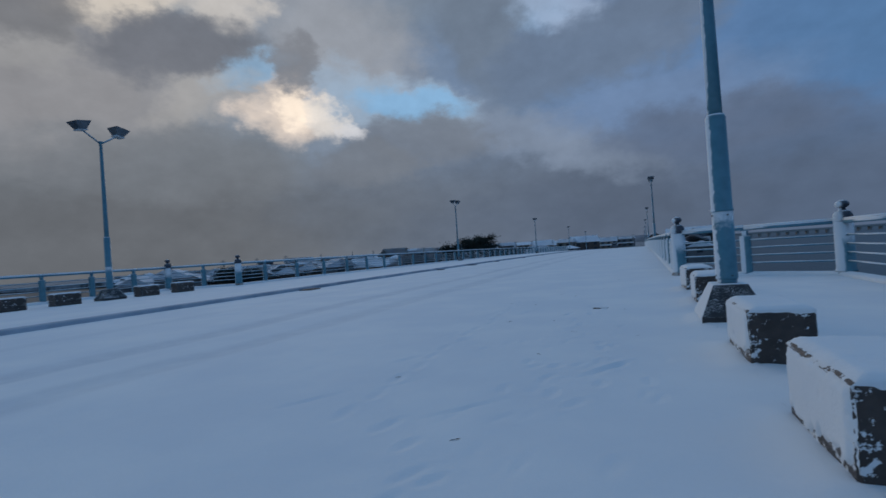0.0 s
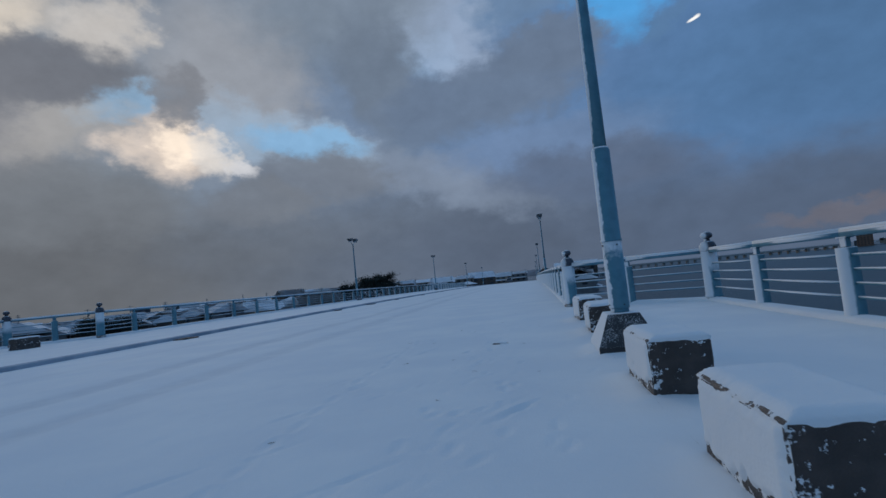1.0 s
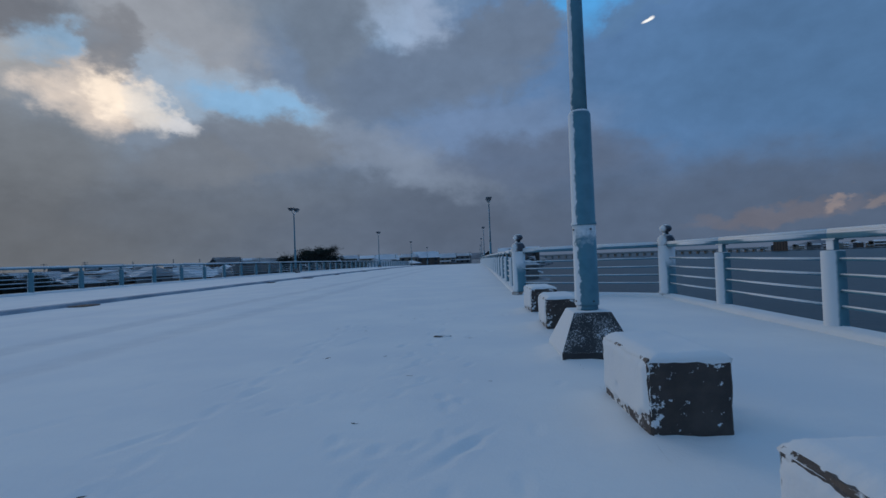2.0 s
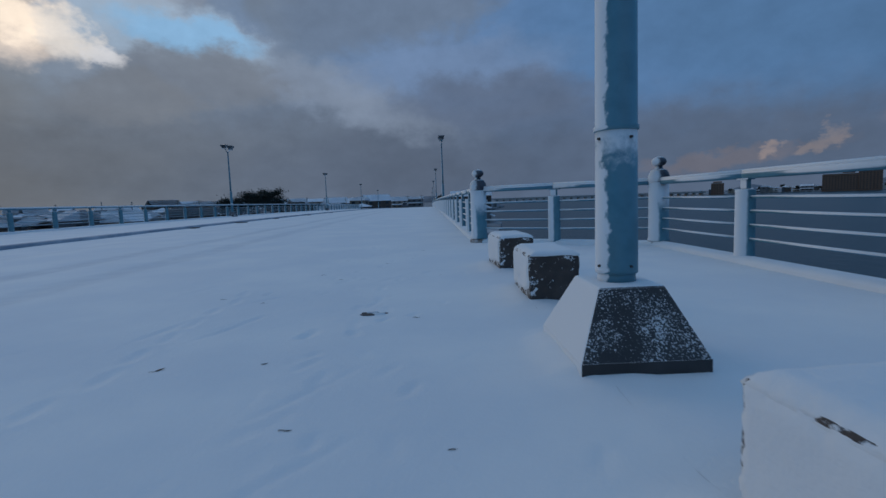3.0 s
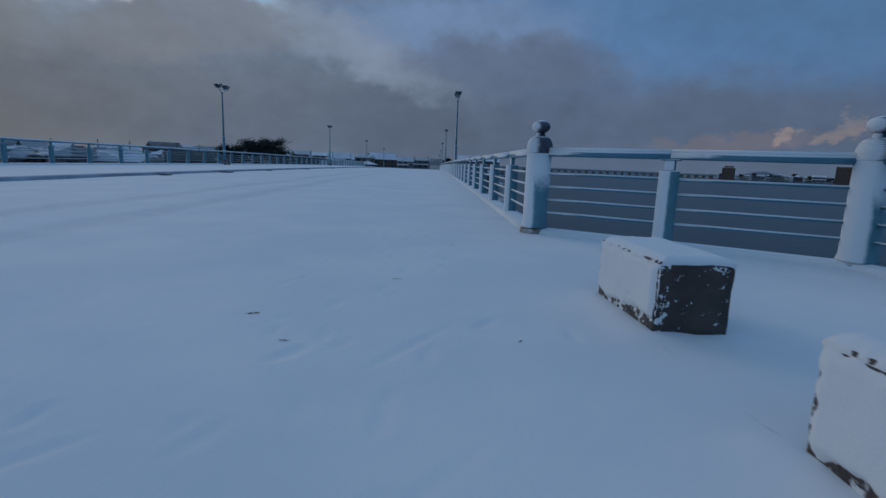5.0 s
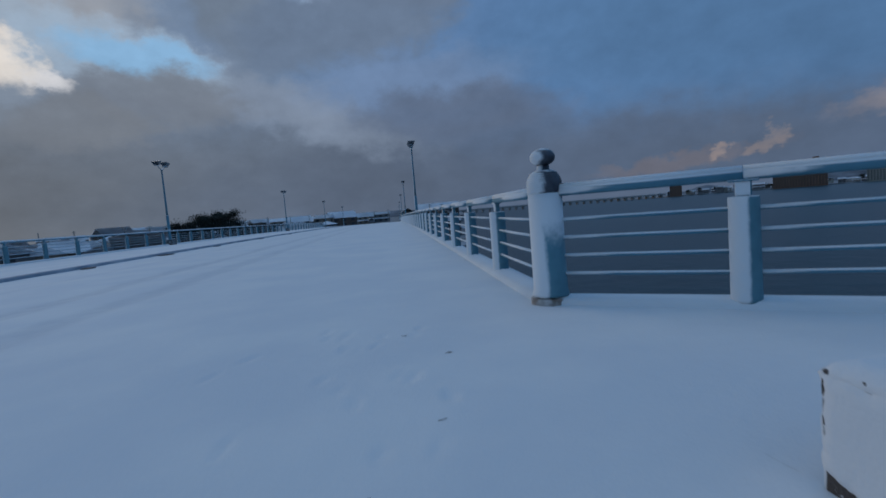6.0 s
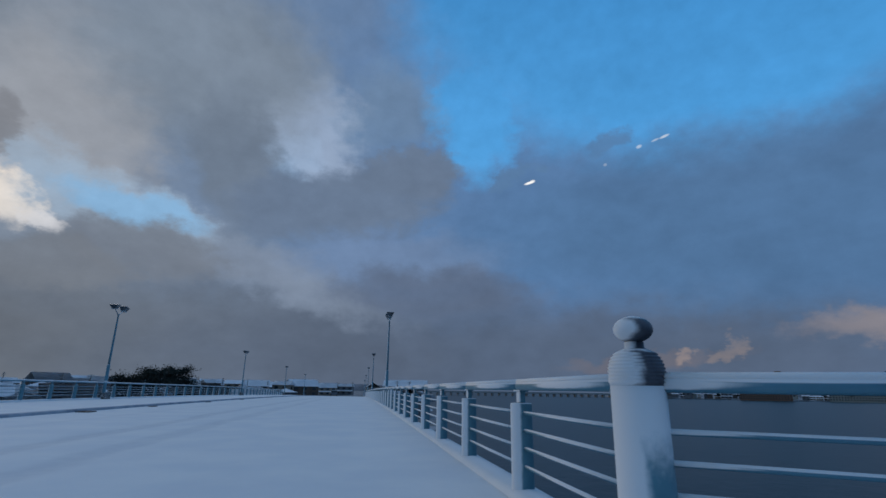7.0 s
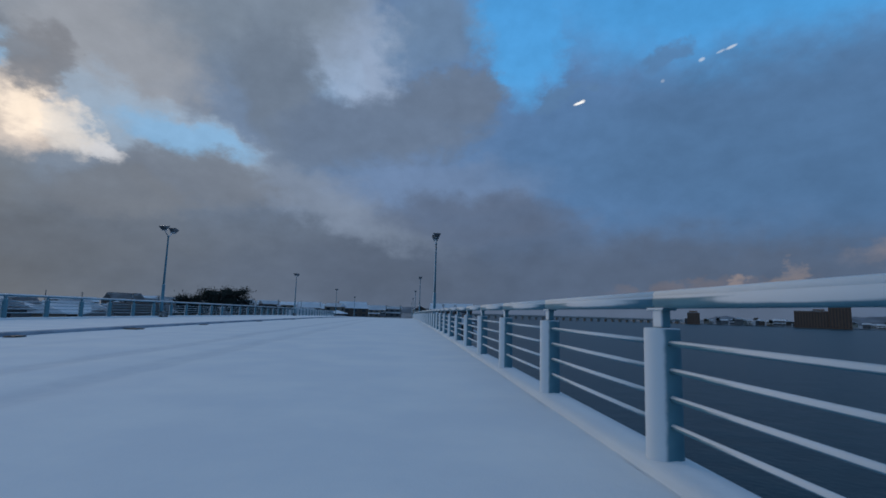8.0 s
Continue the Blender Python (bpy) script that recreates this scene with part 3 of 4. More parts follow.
def rail_span(a, b, za, zb, lead):
    """Handrail and four bars between two posts."""
    a, b = Vector((*a, za)), Vector((*b, zb))
    th = empty("rail_span", pose(*((a + b) / 2)), "blue steel handrail with four bars, snow lying on top", "railing", "spans of the bridge rail")
    o = (a + b) / 2
    d = (b - a).normalized()
    bm = bmesh.new()
    bar(bm, a - o + Vector((0, 0, 1.015)) + d * (lead[0] * 0.6), b - o + Vector((0, 0, 1.015)) - d * (lead[1] * 0.6), 0.062, 0.050, 14, 0.75)
    rail = part("handrail", bm, paint_bar, th, smooth=True)
    bm = bmesh.new()
    bar(bm, a - o + Vector((0, 0, 1.060)) + d * (lead[0] * 0.9), b - o + Vector((0, 0, 1.060)) - d * (lead[1] * 0.9), 0.057, 0.027, 12, 0.8)
    part("snow_ridge", bm, snow_soft, rail, "ridge of snow along the handrail", True)
    for z in (0.215, 0.39, 0.565, 0.74):
        bm = bmesh.new()
        bar(bm, a - o + Vector((0, 0, z)) + d * lead[0], b - o + Vector((0, 0, z)) - d * lead[1], 0.019, 0.019, 8)
        part("bar", bm, paint_bar, th, smooth=True)
    return th


proto_post, proto_ball = rail_post(0), ball_post()
proto_used = {"post": False, "ball": False}


def put_post(kind, x, y, z, turn):
    m = pose(x, y, z, 0, 0, turn)
    proto = proto_ball if kind == "ball" else proto_post
    if not proto_used[kind]:
        proto_used[kind] = True
        proto.matrix_basis = m
        return proto
    return copy_thing(proto, m)


def fence(line, base):
    """line: (kind, x, y) rows in order; posts and the spans between them."""
    for i, (kind, x, y) in enumerate(line):
        n = line[min(i + 1, len(line) - 1)] if i < len(line) - 1 else line[i - 1]
        turn = math.degrees(math.atan2(n[2] - y, n[1] - x)) - 90
        put_post(kind, x, y, base + crest(y) + POST_Z - 0.015, turn)
        if i:
            k0, x0, y0 = line[i - 1]
            rail_span((x0, y0), (x, y), base + crest(y0) + POST_Z - 0.015, base + crest(y) + POST_Z - 0.015, (0.15 if k0 == "ball" else 0.0, 0.15 if kind == "ball" else 0.0))


STEP = 2.62
right = [("post", 2.25, -1.6 - STEP * k) for k in (3, 2, 1)]
right += [("ball", 2.23, -1.6), ("post", 3.7, -0.65), ("ball", 5.17, 0.3), ("post", 5.17, 2.2), ("post", 5.17, 4.45), ("post", 5.17, 6.88), ("post", 5.18, 9.42), ("ball", 5.15, 11.73), ("post", 3.58, 12.7), ("ball", 2.23, 13.67)]
right += [("post", 2.24 - 0.004 * (k - 1), 13.43 + 2.645 * k) for k in range(1, 44)]
fence(right, 0.0)
left = [("post", LX, 3.7 - STEP * k) for k in (2, 1)]
left += [("ball", LX, 3.7), ("post", LX - 1.47, 4.65), ("ball", LX - 2.94, 5.6)] + [("post", LX - 2.94, y) for y in (7.6, 9.6, 11.6, 13.5, 15.4)]
left += [("ball", LX - 2.94, 17.2), ("post", LX - 1.47, 18.0), ("ball", LX, 18.8)]
left += [("post", left_x(20.7 + 2.67 * k), 20.7 + 2.67 * k) for k in range(0, 44)]
fence(left, 0.12)


# ---- stone blocks and street lamps ----
def stone_block(seed):
    """A rough-hewn stone seat block, snow on its top and packed on its windward side."""
    th = empty("stone_block", pose(0, 0, 0), "dark wet stone block capped with snow on the snowy pavement", "stone block", "stone blocks along the lookout bay")
    W, L, H = 0.218, 0.42, 0.415
    bm = bmesh.new()
    solid(bm, -W, W, -L, L, -0.08, H, 0.012, 1)
    bmesh.ops.subdivide_edges(bm, edges=[e for e in bm.edges if e.calc_length() > 0.1], cuts=9, use_grid_fill=True)
    for v in bm.verts:
        q = v.co * 7
        v.co += Vector((noise.noise(q + Vector((seed, 0, 0))), noise.noise(q + Vector((0, seed, 9))), noise.noise(q + Vector((5, 0, seed))))) * 0.008
        q = v.co * 24
        v.co += Vector((noise.noise(q + Vector((seed, 2, 0))), noise.noise(q + Vector((0, seed, 4))), noise.noise(q + Vector((1, 0, seed))))) * 0.004
    part("stone", bm, stone, th)
    # cap of snow, drawn back from the windward edge so that a ragged dark rim shows
    bm = bmesh.new()
    nx, ny = 24, 44
    top = []
    for j in range(ny + 1):
        row = []
        for i in range(nx + 1):
            u, v = i / nx * 2 - 1, j / ny * 2 - 1
            x, y = u * (W + 0.002), v * (L + 0.002)
            rim = min(x + W - 0.014 - 0.010 * noise.noise(Vector((y * 30, seed, 2.0))), W - x + 0.004, L - y + 0.004, y + L + 0.002)
            h = H - 0.016 + 0.048 * min(1, max(0, rim + 0.006) / 0.055) ** 0.5 + 0.006 * noise.noise(Vector((x * 6, y * 6, seed))) + 0.003 * noise.noise(Vector((x * 40, y * 40, seed)))
            row.append(bm.verts.new((x, y, h)))
        top.append(row)
    for a, b in zip(top, top[1:]):
        for i in range(nx):
            bm.faces.new((a[i], a[i + 1], b[i + 1], b[i]))
    ex = bmesh.ops.extrude_edge_only(bm, edges=[e for e in bm.edges if e.is_boundary])
    for v in [g for g in ex["geom"] if isinstance(g, bmesh.types.BMVert)]:
        v.co.z = H - 0.03
        v.co.x *= 0.97
        v.co.y *= 0.985
    part("snow_cap", bm, snow_soft, th, "smooth white cap of snow", True)
    # snow plastered on the windward side, torn along its edges and its foot
    bm = bmesh.new()
    ny, nz = 70, 36
    rows4 = []
    for k in range(nz + 1):
        row = []
        for j in range(ny + 1):
            y, z = -L + 2 * L * j / ny, -0.06 + (H + 0.05) * k / nz
            tear = 0.014 * noise.noise(Vector((y * 22, z * 22, seed + 7))) + 0.010 * noise.noise(Vector((y * 55, z * 55, seed)))
            foot = z - (0.065 + 0.05 * noise.noise(Vector((y * 3.5, seed, 1.0))) + 0.03 * noise.noise(Vector((y * 13, seed, 4.0))) + 0.05 * max(0, -y / L))
            e = min((y + L) * 0.8 - 0.02, (L - y) * 0.8 - 0.014, H - 0.022 - z, foot) + tear
            hole = noise.noise(Vector((y * 9, z * 9, seed + 20))) - 0.62 + 0.5 * max(0, 0.12 - foot) / 0.12
            t = 0.013 * min(1, max(-1, e / 0.022)) + 0.005 * noise.noise(Vector((y * 6, z * 6, seed)))
            if hole > 0:
                t -= 0.05 * hole
            row.append(bm.verts.new((-W - 0.002 - t, y, z)))
        rows4.append(row)
    for a, b in zip(rows4, rows4[1:]):
        for i in range(ny):
            bm.faces.new((a[i], a[i + 1], b[i + 1], b[i]))
    part("snow_crust", bm, snow_soft, th, "wind-packed snow stuck to one side", True)
    return th


def frustum(bm, lo, hi, z0, z1, deep=1.0):
    a = [bm.verts.new((sx * lo, sy * lo * deep, z0)) for sx, sy in ((-1, -1), (1, -1), (1, 1), (-1, 1))]
    b = [bm.verts.new((sx * hi, sy * hi * deep, z1)) for sx, sy in ((-1, -1), (1, -1), (1, 1), (-1, 1))]
    for i in range(4):
        bm.faces.new((a[i], a[(i + 1) % 4], b[(i + 1) % 4], b[i]))
    return a, b


def street_lamp():
    """A twin-headed lamp on a stepped blue pole."""
    th = empty("street_lamp", pose(0, 0, 0), "tall blue twin-headed street lamp on a dark stone plinth", "street lamp", "street lamps of the bridge")
    bm = bmesh.new()
    frustum(bm, 0.332, 0.332, -0.1, 0.085, 1.25)
    bm.faces.new([v for v in bm.verts if v.co.z > 0.08])
    bmesh.ops.bevel(bm, geom=[e for e in bm.edges if abs(e.verts[0].co.z - e.verts[1].co.z) > 0.1], offset=0.01, segments=2, affect="EDGES", profile=0.5)
    part("plinth_foot", bm, stone_foot, th, "bare dark stone foot of the plinth")
    bm = bmesh.new()
    frustum(bm, 0.332, 0.175, 0.081, 0.43, 1.25)
    bm.faces.new([v for v in bm.verts if v.co.z < 0.1])
    bm.faces.new([v for v in bm.verts if abs(v.co.z - 0.43) < 1e-4])
    bmesh.ops.bevel(bm, geom=[e for e in bm.edges if max(v.co.z for v in e.verts) > 0.4], offset=0.012, segments=2, affect="EDGES", profile=0.5)
    part("plinth", bm, stone_speck, th, "dark stone plinth speckled with snow")
    part("pole_stub", turned([(0.104, 0.42), (0.104, 0.5)], 28), paint_pole, th, smooth=True)
    part("lower_pole", turned([(0.100, 0.475), (0.116, 0.477), (0.1165, 0.5), (0.112, 1.27)], 28), paint_pole, th, smooth=True)
    part("sleeve", turned([(0.114, 1.262), (0.121, 1.268), (0.121, 1.288), (0.113, 1.295), (0.108, 2.36), (0.092, 2.40)], 28), paint_pole, th, smooth=True)
    for z in (0.52, 1.22):
        for k in range(4):
            bm = bmesh.new()
            bmesh.ops.create_cone(bm, cap_ends=True, segments=8, radius1=0.009, radius2=0.007, depth=0.02)
            an = radians(20 + 90 * k)
            bmesh.ops.transform(bm, matrix=Matrix.Translation((0.116 * math.cos(an), 0.116 * math.sin(an), z)) @ Euler((0, math.pi / 2, an)).to_matrix().to_4x4(), verts=bm.verts)
            part("bolt", bm, iron, th, "dark bolt head")
    part("upper_pole", turned([(0.080, 2.35), (0.074, 3.4), (0.058, 5.5), (0.052, 5.95), (0.075, 5.96), (0.075, 6.05)], 24), paint_pole, th, smooth=True)
    for s in (-1, 1):
        bm = bmesh.new()
        bar(bm, (0, s * 0.02, 5.97), (0, s * 0.66, 6.37), 0.03, 0.03, 10)
        part("arm", bm, paint_bar, th, smooth=True)
        bm = bmesh.new()
        frustum(bm, 0.14, 0.29, 0, 0.30)
        bm.faces.new([v for v in bm.verts if v.co.z < 0.01])
        bm.faces.new([v for v in bm.verts if v.co.z > 0.29])
        bmesh.ops.bevel(bm, geom=bm.edges[:], offset=0.015, segments=2, affect="EDGES", profile=0.5)
        m = pose(0, s * 0.70, 6.37, -10 * s, 0, 0)
        bmesh.ops.transform(bm, matrix=m, verts=bm.verts)
        head = part("lamp_head", bm, steel_dark, th, "dark grey flared lamp housing")
        bm = bmesh.new()
        solid(bm, -0.17, 0.17, -0.17, 0.17, -0.04, 0.002, 0.01)
        bmesh.ops.transform(bm, matrix=m, verts=bm.verts)
        part("base_plate", bm, lens_mat, head, "pale plate under the housing")
    return th


blocks = [stone_block(s) for s in (1, 2, 3, 4)]
for ob, y, turn in zip(blocks, (2.12, 4.12, 7.87, 9.885), (1, 1.3, -1, 2.5)):
    ob.matrix_basis = pose(2.26, y, 0.0, 0, 0, turn)
for k, y in enumerate((8.9, 10.6, 13.7, 15.4)):
    copy_thing(blocks[k], pose(LX + 0.1, y, 0.10))
lamp = street_lamp()
lamp.matrix_basis = pose(2.25, 6.02, 0)
copy_thing(lamp, pose(LX + 0.1, 12.2, 0.10))
for y in (49.0, 91.5, 134, 177, 220):
    copy_thing(lamp, pose(2.5, y, crest(y) + 0.02))
for y in (51, 94, 138, 181):
    copy_thing(lamp, pose(left_x(y) + 0.1, y, crest(y) + 0.10))


# ---- drains, twigs and leaves on the snow ----
def drain(x, y, big):
    th = empty("drain_cover", pose(x, y, crest(y) + 0.02), "dark iron drain cover melting out of the snow beside the kerb", "drain", "drains along the kerb")
    w, l = (0.22, 0.30) if big else (0.13, 0.2)
    bm = bmesh.new()
    for s in (-1, 1):
        solid(bm, -w, w, s * l - 0.02, s * l + 0.02, -0.02, 0.015)
        solid(bm, s * w - 0.02, s * w + 0.02, -l, l, -0.02, 0.0145)
    part("frame", bm, iron, th)
    for k in range(5):
        bm = bmesh.new()
        solid(bm, -w, w, -l + (k + 1) * l / 3 - 0.02, -l + (k + 1) * l / 3 + 0.02, -0.015, 0.012)
        part("slat", bm, iron, th)


for y, big in ((14.35, True), (27.1, False), (33.0, True), (39.6, False), (49.5, False), (60, False)):
    drain(KERB + 0.35, y, big)


def scrap(x, y, size, seed):
    """A curled dead leaf or twig on the snow."""
    r = random.Random(seed)
    bm = bmesh.new()
    n = 7
    ups, los = [], []
    turn = r.uniform(-0.6, 0.6)
    for i in range(n):
        t = i / (n - 1)
        w = size * 0.22 * math.sin(math.pi * min(1, 0.08 + t * 0.9)) * r.uniform(0.3, 1.4)
        cx = (t - 0.5) * size * 2
        h = 0.004 + 0.10 * size * math.sin(3 * t + seed) ** 2
        p = Matrix.Rotation(turn, 3, "Z")
        ups.append(bm.verts.new(p @ Vector((cx, w + 0.5 * size * t * t, h + 0.15 * w))))
        los.append(bm.verts.new(p @ Vector((cx, -w + 0.5 * size * t * t, h))))
    for i in range(n - 1):
        bm.faces.new((ups[i], ups[i + 1], los[i + 1], los[i]))
    bmesh.ops.solidify(bm, geom=bm.faces[:], thickness=0.004)
    ob = part("dead_leaf", bm, leaf_mat)
    ob.matrix_basis = pose(x, y, crest(y) + snow_height(x, y) - 0.002)
    return tagged(ob, "dark curled dead leaf lying on the snow", "leaf", "leaves on the snow")


LEAVES = [(-0.61, 3.1, 0.03), (1.06, 7.08, 0.03), (-0.40, 6.06, 0.045), (-0.42, 7.94, 0.035), (0.57, 5.2, 0.03), (0.2, 6.1, 0.025),
          (0.35, 1.9, 0.03), (0.1, 9.2, 0.03), (0.55, 10.6, 0.035), (-0.2, 9.6, 0.04), (1.05, 12.3, 0.03), (0.75, 12.9, 0.03), (0.9, 11.2, 0.025), (-0.9, 8.2, 0.035), (0.4, 4.0, 0.025), (1.3, 9.3, 0.02), (1.25, 5.0, 0.02)]
for k, (x, y, size) in enumerate(LEAVES):
    scrap(x, y, size, k)


def bare_patch(x, y):
    """Dark wet paving where the crust of snow has broken away, with plates of crust left on it."""
    r = random.Random(5)
    z = crest(y) + snow_height(x, y)
    th = empty("bare_patch", pose(x, y, z), "small patch of dark wet paving under broken crusts of snow", "bare patch")

    def sheet(cx, cy, rx, ry, seed, z0, z1, n=30):
        bm = bmesh.new()
        lo, hi = [], []
        for i in range(n):
            a = 2 * math.pi * i / n
            k = 1 + 0.45 * noise.noise(Vector((2 * math.cos(a), 2 * math.sin(a), seed))) + 0.2 * noise.noise(Vector((6 * math.cos(a), 6 * math.sin(a), seed)))
            px, py = cx + rx * k * math.cos(a), cy + ry * k * math.sin(a)
            lo.append(bm.verts.new((px, py, z0)))
            hi.append(bm.verts.new((cx + (px - cx) * 0.93, cy + (py - cy) * 0.93, z1)))
        for i in range(n):
            bm.faces.new((lo[i], lo[(i + 1) % n], hi[(i + 1) % n], hi[i]))
        bm.faces.new(hi)
        return bm

    for cx, cy, rx, ry, h in ((-0.035, -0.025, 0.065, 0.032, 0.008), (0.075, 0.0, 0.06, 0.013, 0.008), (-0.06, 0.035, 0.028, 0.014, 0.008)):
        part("paving", sheet(cx, cy, rx, ry, r.uniform(0, 30), -0.02, h), iron, th, "dark wet paving")
    for cx, cy, rx, ry, h in ((0.01, 0.025, 0.05, 0.016, 0.016), (0.06, -0.03, 0.05, 0.014, 0.016)):
        part("snow_crust", sheet(cx, cy, rx, ry, r.uniform(0, 30), 0.0, h), snow_soft, th, "plate of broken snow crust", True)


bare_patch(0.69, 7.29)


# ---- the town ----
def gable(bm, w, d, z0, rise, over):
    pts = [(-w / 2 - over, -d / 2 - over, z0), (w / 2 + over, -d / 2 - over, z0), (w / 2 + over, d / 2 + over, z0), (-w / 2 - over, d / 2 + over, z0)]
    v = [bm.verts.new(p) for p in pts]
    a, b = bm.verts.new((-w / 2 - over, 0, z0 + rise)), bm.verts.new((w / 2 + over, 0, z0 + rise))
    for f in ((v[0], v[1], b, a), (v[2], v[3], a, b), (v[1], v[2], b), (v[3], v[0], a), (v[3], v[2], v[1], v[0])):
        bm.faces.new(f)
    ex = bmesh.ops.solidify(bm, geom=bm.faces[:], thickness=0.18)


def hipped(bm, w, d, z0, rise, over):
    v = [bm.verts.new(p) for p in ((-w / 2 - over, -d / 2 - over, z0), (w / 2 + over, -d / 2 - over, z0), (w / 2 + over, d / 2 + over, z0), (-w / 2 - over, d / 2 + over, z0))]
    a, b = bm.verts.new((-w / 2 + d / 2, 0, z0 + rise)), bm.verts.new((w / 2 - d / 2, 0, z0 + rise))
    for f in ((v[0], v[1], b, a), (v[2], v[3], a, b), (v[1], v[2], b), (v[3], v[0], a), (v[3], v[2], v[1], v[0])):
        bm.faces.new(f)


def house(w, d, h, rise, wall, hip, lower):
    th = empty("house", pose(0, 0, 0), "house with a snow-covered roof in the town on the bank", "house", "houses of the town")
    bm = bmesh.new()
    solid(bm, -w / 2, w / 2, -d / 2, d / 2, -1.2, h)
    if not hip:
        for s in (-1, 1):
            bm.faces.new([bm.verts.new(p) for p in ((s * w / 2, -d / 2, h), (s * w / 2, d / 2, h), (s * w / 2, 0, h + rise - 0.1))])
    part("wall", bm, wall, th)
    bm = bmesh.new()
    (hipped if hip else gable)(bm, w, d, h, rise, 0.45)
    part("roof", bm, snow_far, th, "snow-covered roof")
    if lower:
        bm = bmesh.new()
        v = [bm.verts.new(p) for p in ((-w / 2 - 0.3, -d / 2 - 1.6, h * 0.46), (w / 2 + 0.3, -d / 2 - 1.6, h * 0.46), (w / 2 + 0.3, -d / 2, h * 0.46 + 0.7), (-w / 2 - 0.3, -d / 2, h * 0.46 + 0.7))]
        bm.faces.new(v)
        bmesh.ops.solidify(bm, geom=bm.faces[:], thickness=0.2)
        part("lower_roof", bm, snow_far, th, "snow-covered lean-to roof")
    n = max(2, int(w / 3.2))
    for f in range(2):
        for k in range(n):
            x = -w / 2 + (k + 0.5) * w / n
            z = 0.9 + f * h * 0.5
            bm = bmesh.new()
            solid(bm, x - 0.75, x + 0.75, -d / 2 - 0.05, -d / 2 + 0.1, z, z + 1.25)
            part("window", bm, glass_dark, th)
    for s in (-1, 1):
        bm = bmesh.new()
        solid(bm, s * w / 2 - 0.06, s * w / 2 + 0.06, -0.8, 0.8, h * 0.5 + 0.8, h * 0.5 + 2.0)
        part("window", bm, glass_dark, th)
    return th


protos = [house(7.5, 6.5, 5.3, 1.7, WALLS[0], False, True), house(8.5, 6.5, 5.2, 1.8, WALLS[1], False, False), house(6.5, 6, 5.6, 1.7, WALLS[2], False, True),
          house(9, 7, 4.7, 2.0, WALLS[3], False, True), house(7, 6.5, 5.7, 1.5, WALLS[4], True, True), house(11, 7, 5.2, 1.7, WALLS[1], False, True)]
broad = [house(10, 8, 4.4, 2.8, WALLS[0], False, True), house(12, 9, 4.6, 3.0, WALLS[2], False, False), house(9, 8, 4.8, 2.6, WALLS[3], False, True)]
rng = random.Random(11)
spots = []
for dist, n in ((160, 24), (182, 27), (206, 30), (234, 32), (268, 32), (310, 30), (365, 28)):
    for k in range(n):
        a = -57 + 64 * (k + rng.uniform(0.15, 0.85)) / n
        r = dist * rng.uniform(0.94, 1.06)
        x, y = r * math.sin(radians(a)), 6 + r * math.cos(radians(a))
        if (-26 < x < 9 and y < 350) or (x > 9 and y < 160):
            continue
        spots.append((x, y, a))
for k, (x, y, a) in enumerate(spots):
    proto = protos[k % 6] if k < 6 else None
    pr = protos[rng.randrange(6)] if y < 255 or k % 3 == 0 else broad[rng.randrange(3)]
    far = 1.0 if y < 255 else 1.08
    m = pose(x, y, LAND + (rng.uniform(-0.6, 0.7) if y < 262 else 3.0 + rng.uniform(-0.2, 0.9)), 0, 0, -a + (rng.choice((0, 90, 90, 12, 75)) if y < 255 else rng.choice((0, 0, 20, -25, 90))) + rng.uniform(-8, 8)) @ Matrix.Scale(far * rng.uniform(0.92, 1.1), 4)
    if k in (len(spots) - 1, len(spots) - 2, len(spots) - 3):
        broad[len(spots) - 1 - k].matrix_basis = m
    elif proto:
        proto.matrix_basis = m
    else:
        copy_thing(pr, m)


rng = random.Random(31)
for dist, n in ((117, 13), (133, 15), (147, 16)):
    for k in range(n):
        a = -56 + 32 * (k + rng.uniform(0.2, 0.8)) / n
        x, y = dist * math.sin(radians(a)), 6 + dist * math.cos(radians(a))
        m = pose(x, y, LAND + rng.uniform(0.3, 1.1), 0, 0, -a + rng.choice((90, 84, 97, 75, 5)) + rng.uniform(-6, 6)) @ Matrix.Scale(rng.uniform(0.88, 1.0), 4)
        copy_thing(protos[rng.choice((1, 1, 0, 2, 5))], m)


def utility_pole():
    th = empty("utility_pole", pose(0, 0, 0), "thin grey utility pole with crossarms in the town", "utility pole", "utility poles of the town")
    part("shaft", turned([(0.18, -1), (0.11, 11.5)], 8), timber_pole, th, smooth=True)
    for z in (10.6, 11.1):
        bm = bmesh.new()
        solid(bm, -0.9, 0.9, -0.06, 0.06, z, z + 0.12)
        part("crossarm", bm, timber_pole, th)
    bm = bmesh.new()
    solid(bm, 0.12, 0.42, -0.15, 0.15, 9.3, 9.9, 0.05)
    part("transformer", bm, timber_pole, th)
    return th


up = utility_pole()
first = True
for a, r in ((-52, 190), (-47, 175), (-43.5, 185), (-40.5, 170), (-36.5, 190), (-33, 168), (-30.5, 180), (-26.5, 172), (-24.5, 185), (-13.5, 200), (-11.2, 210), (-9.3, 260), (-7, 300), (-4.2, 300), (-2.2, 280), (-0.6, 260), (4.2, 190), (5.5, 205)):
    m = pose(r * math.sin(radians(a)), 6 + r * math.cos(radians(a)), LAND, 0, 0, a * 7) @ Matrix.Scale(0.96, 4)
    if first:
        up.matrix_basis, first = m, False
    else:
        copy_thing(up, m)


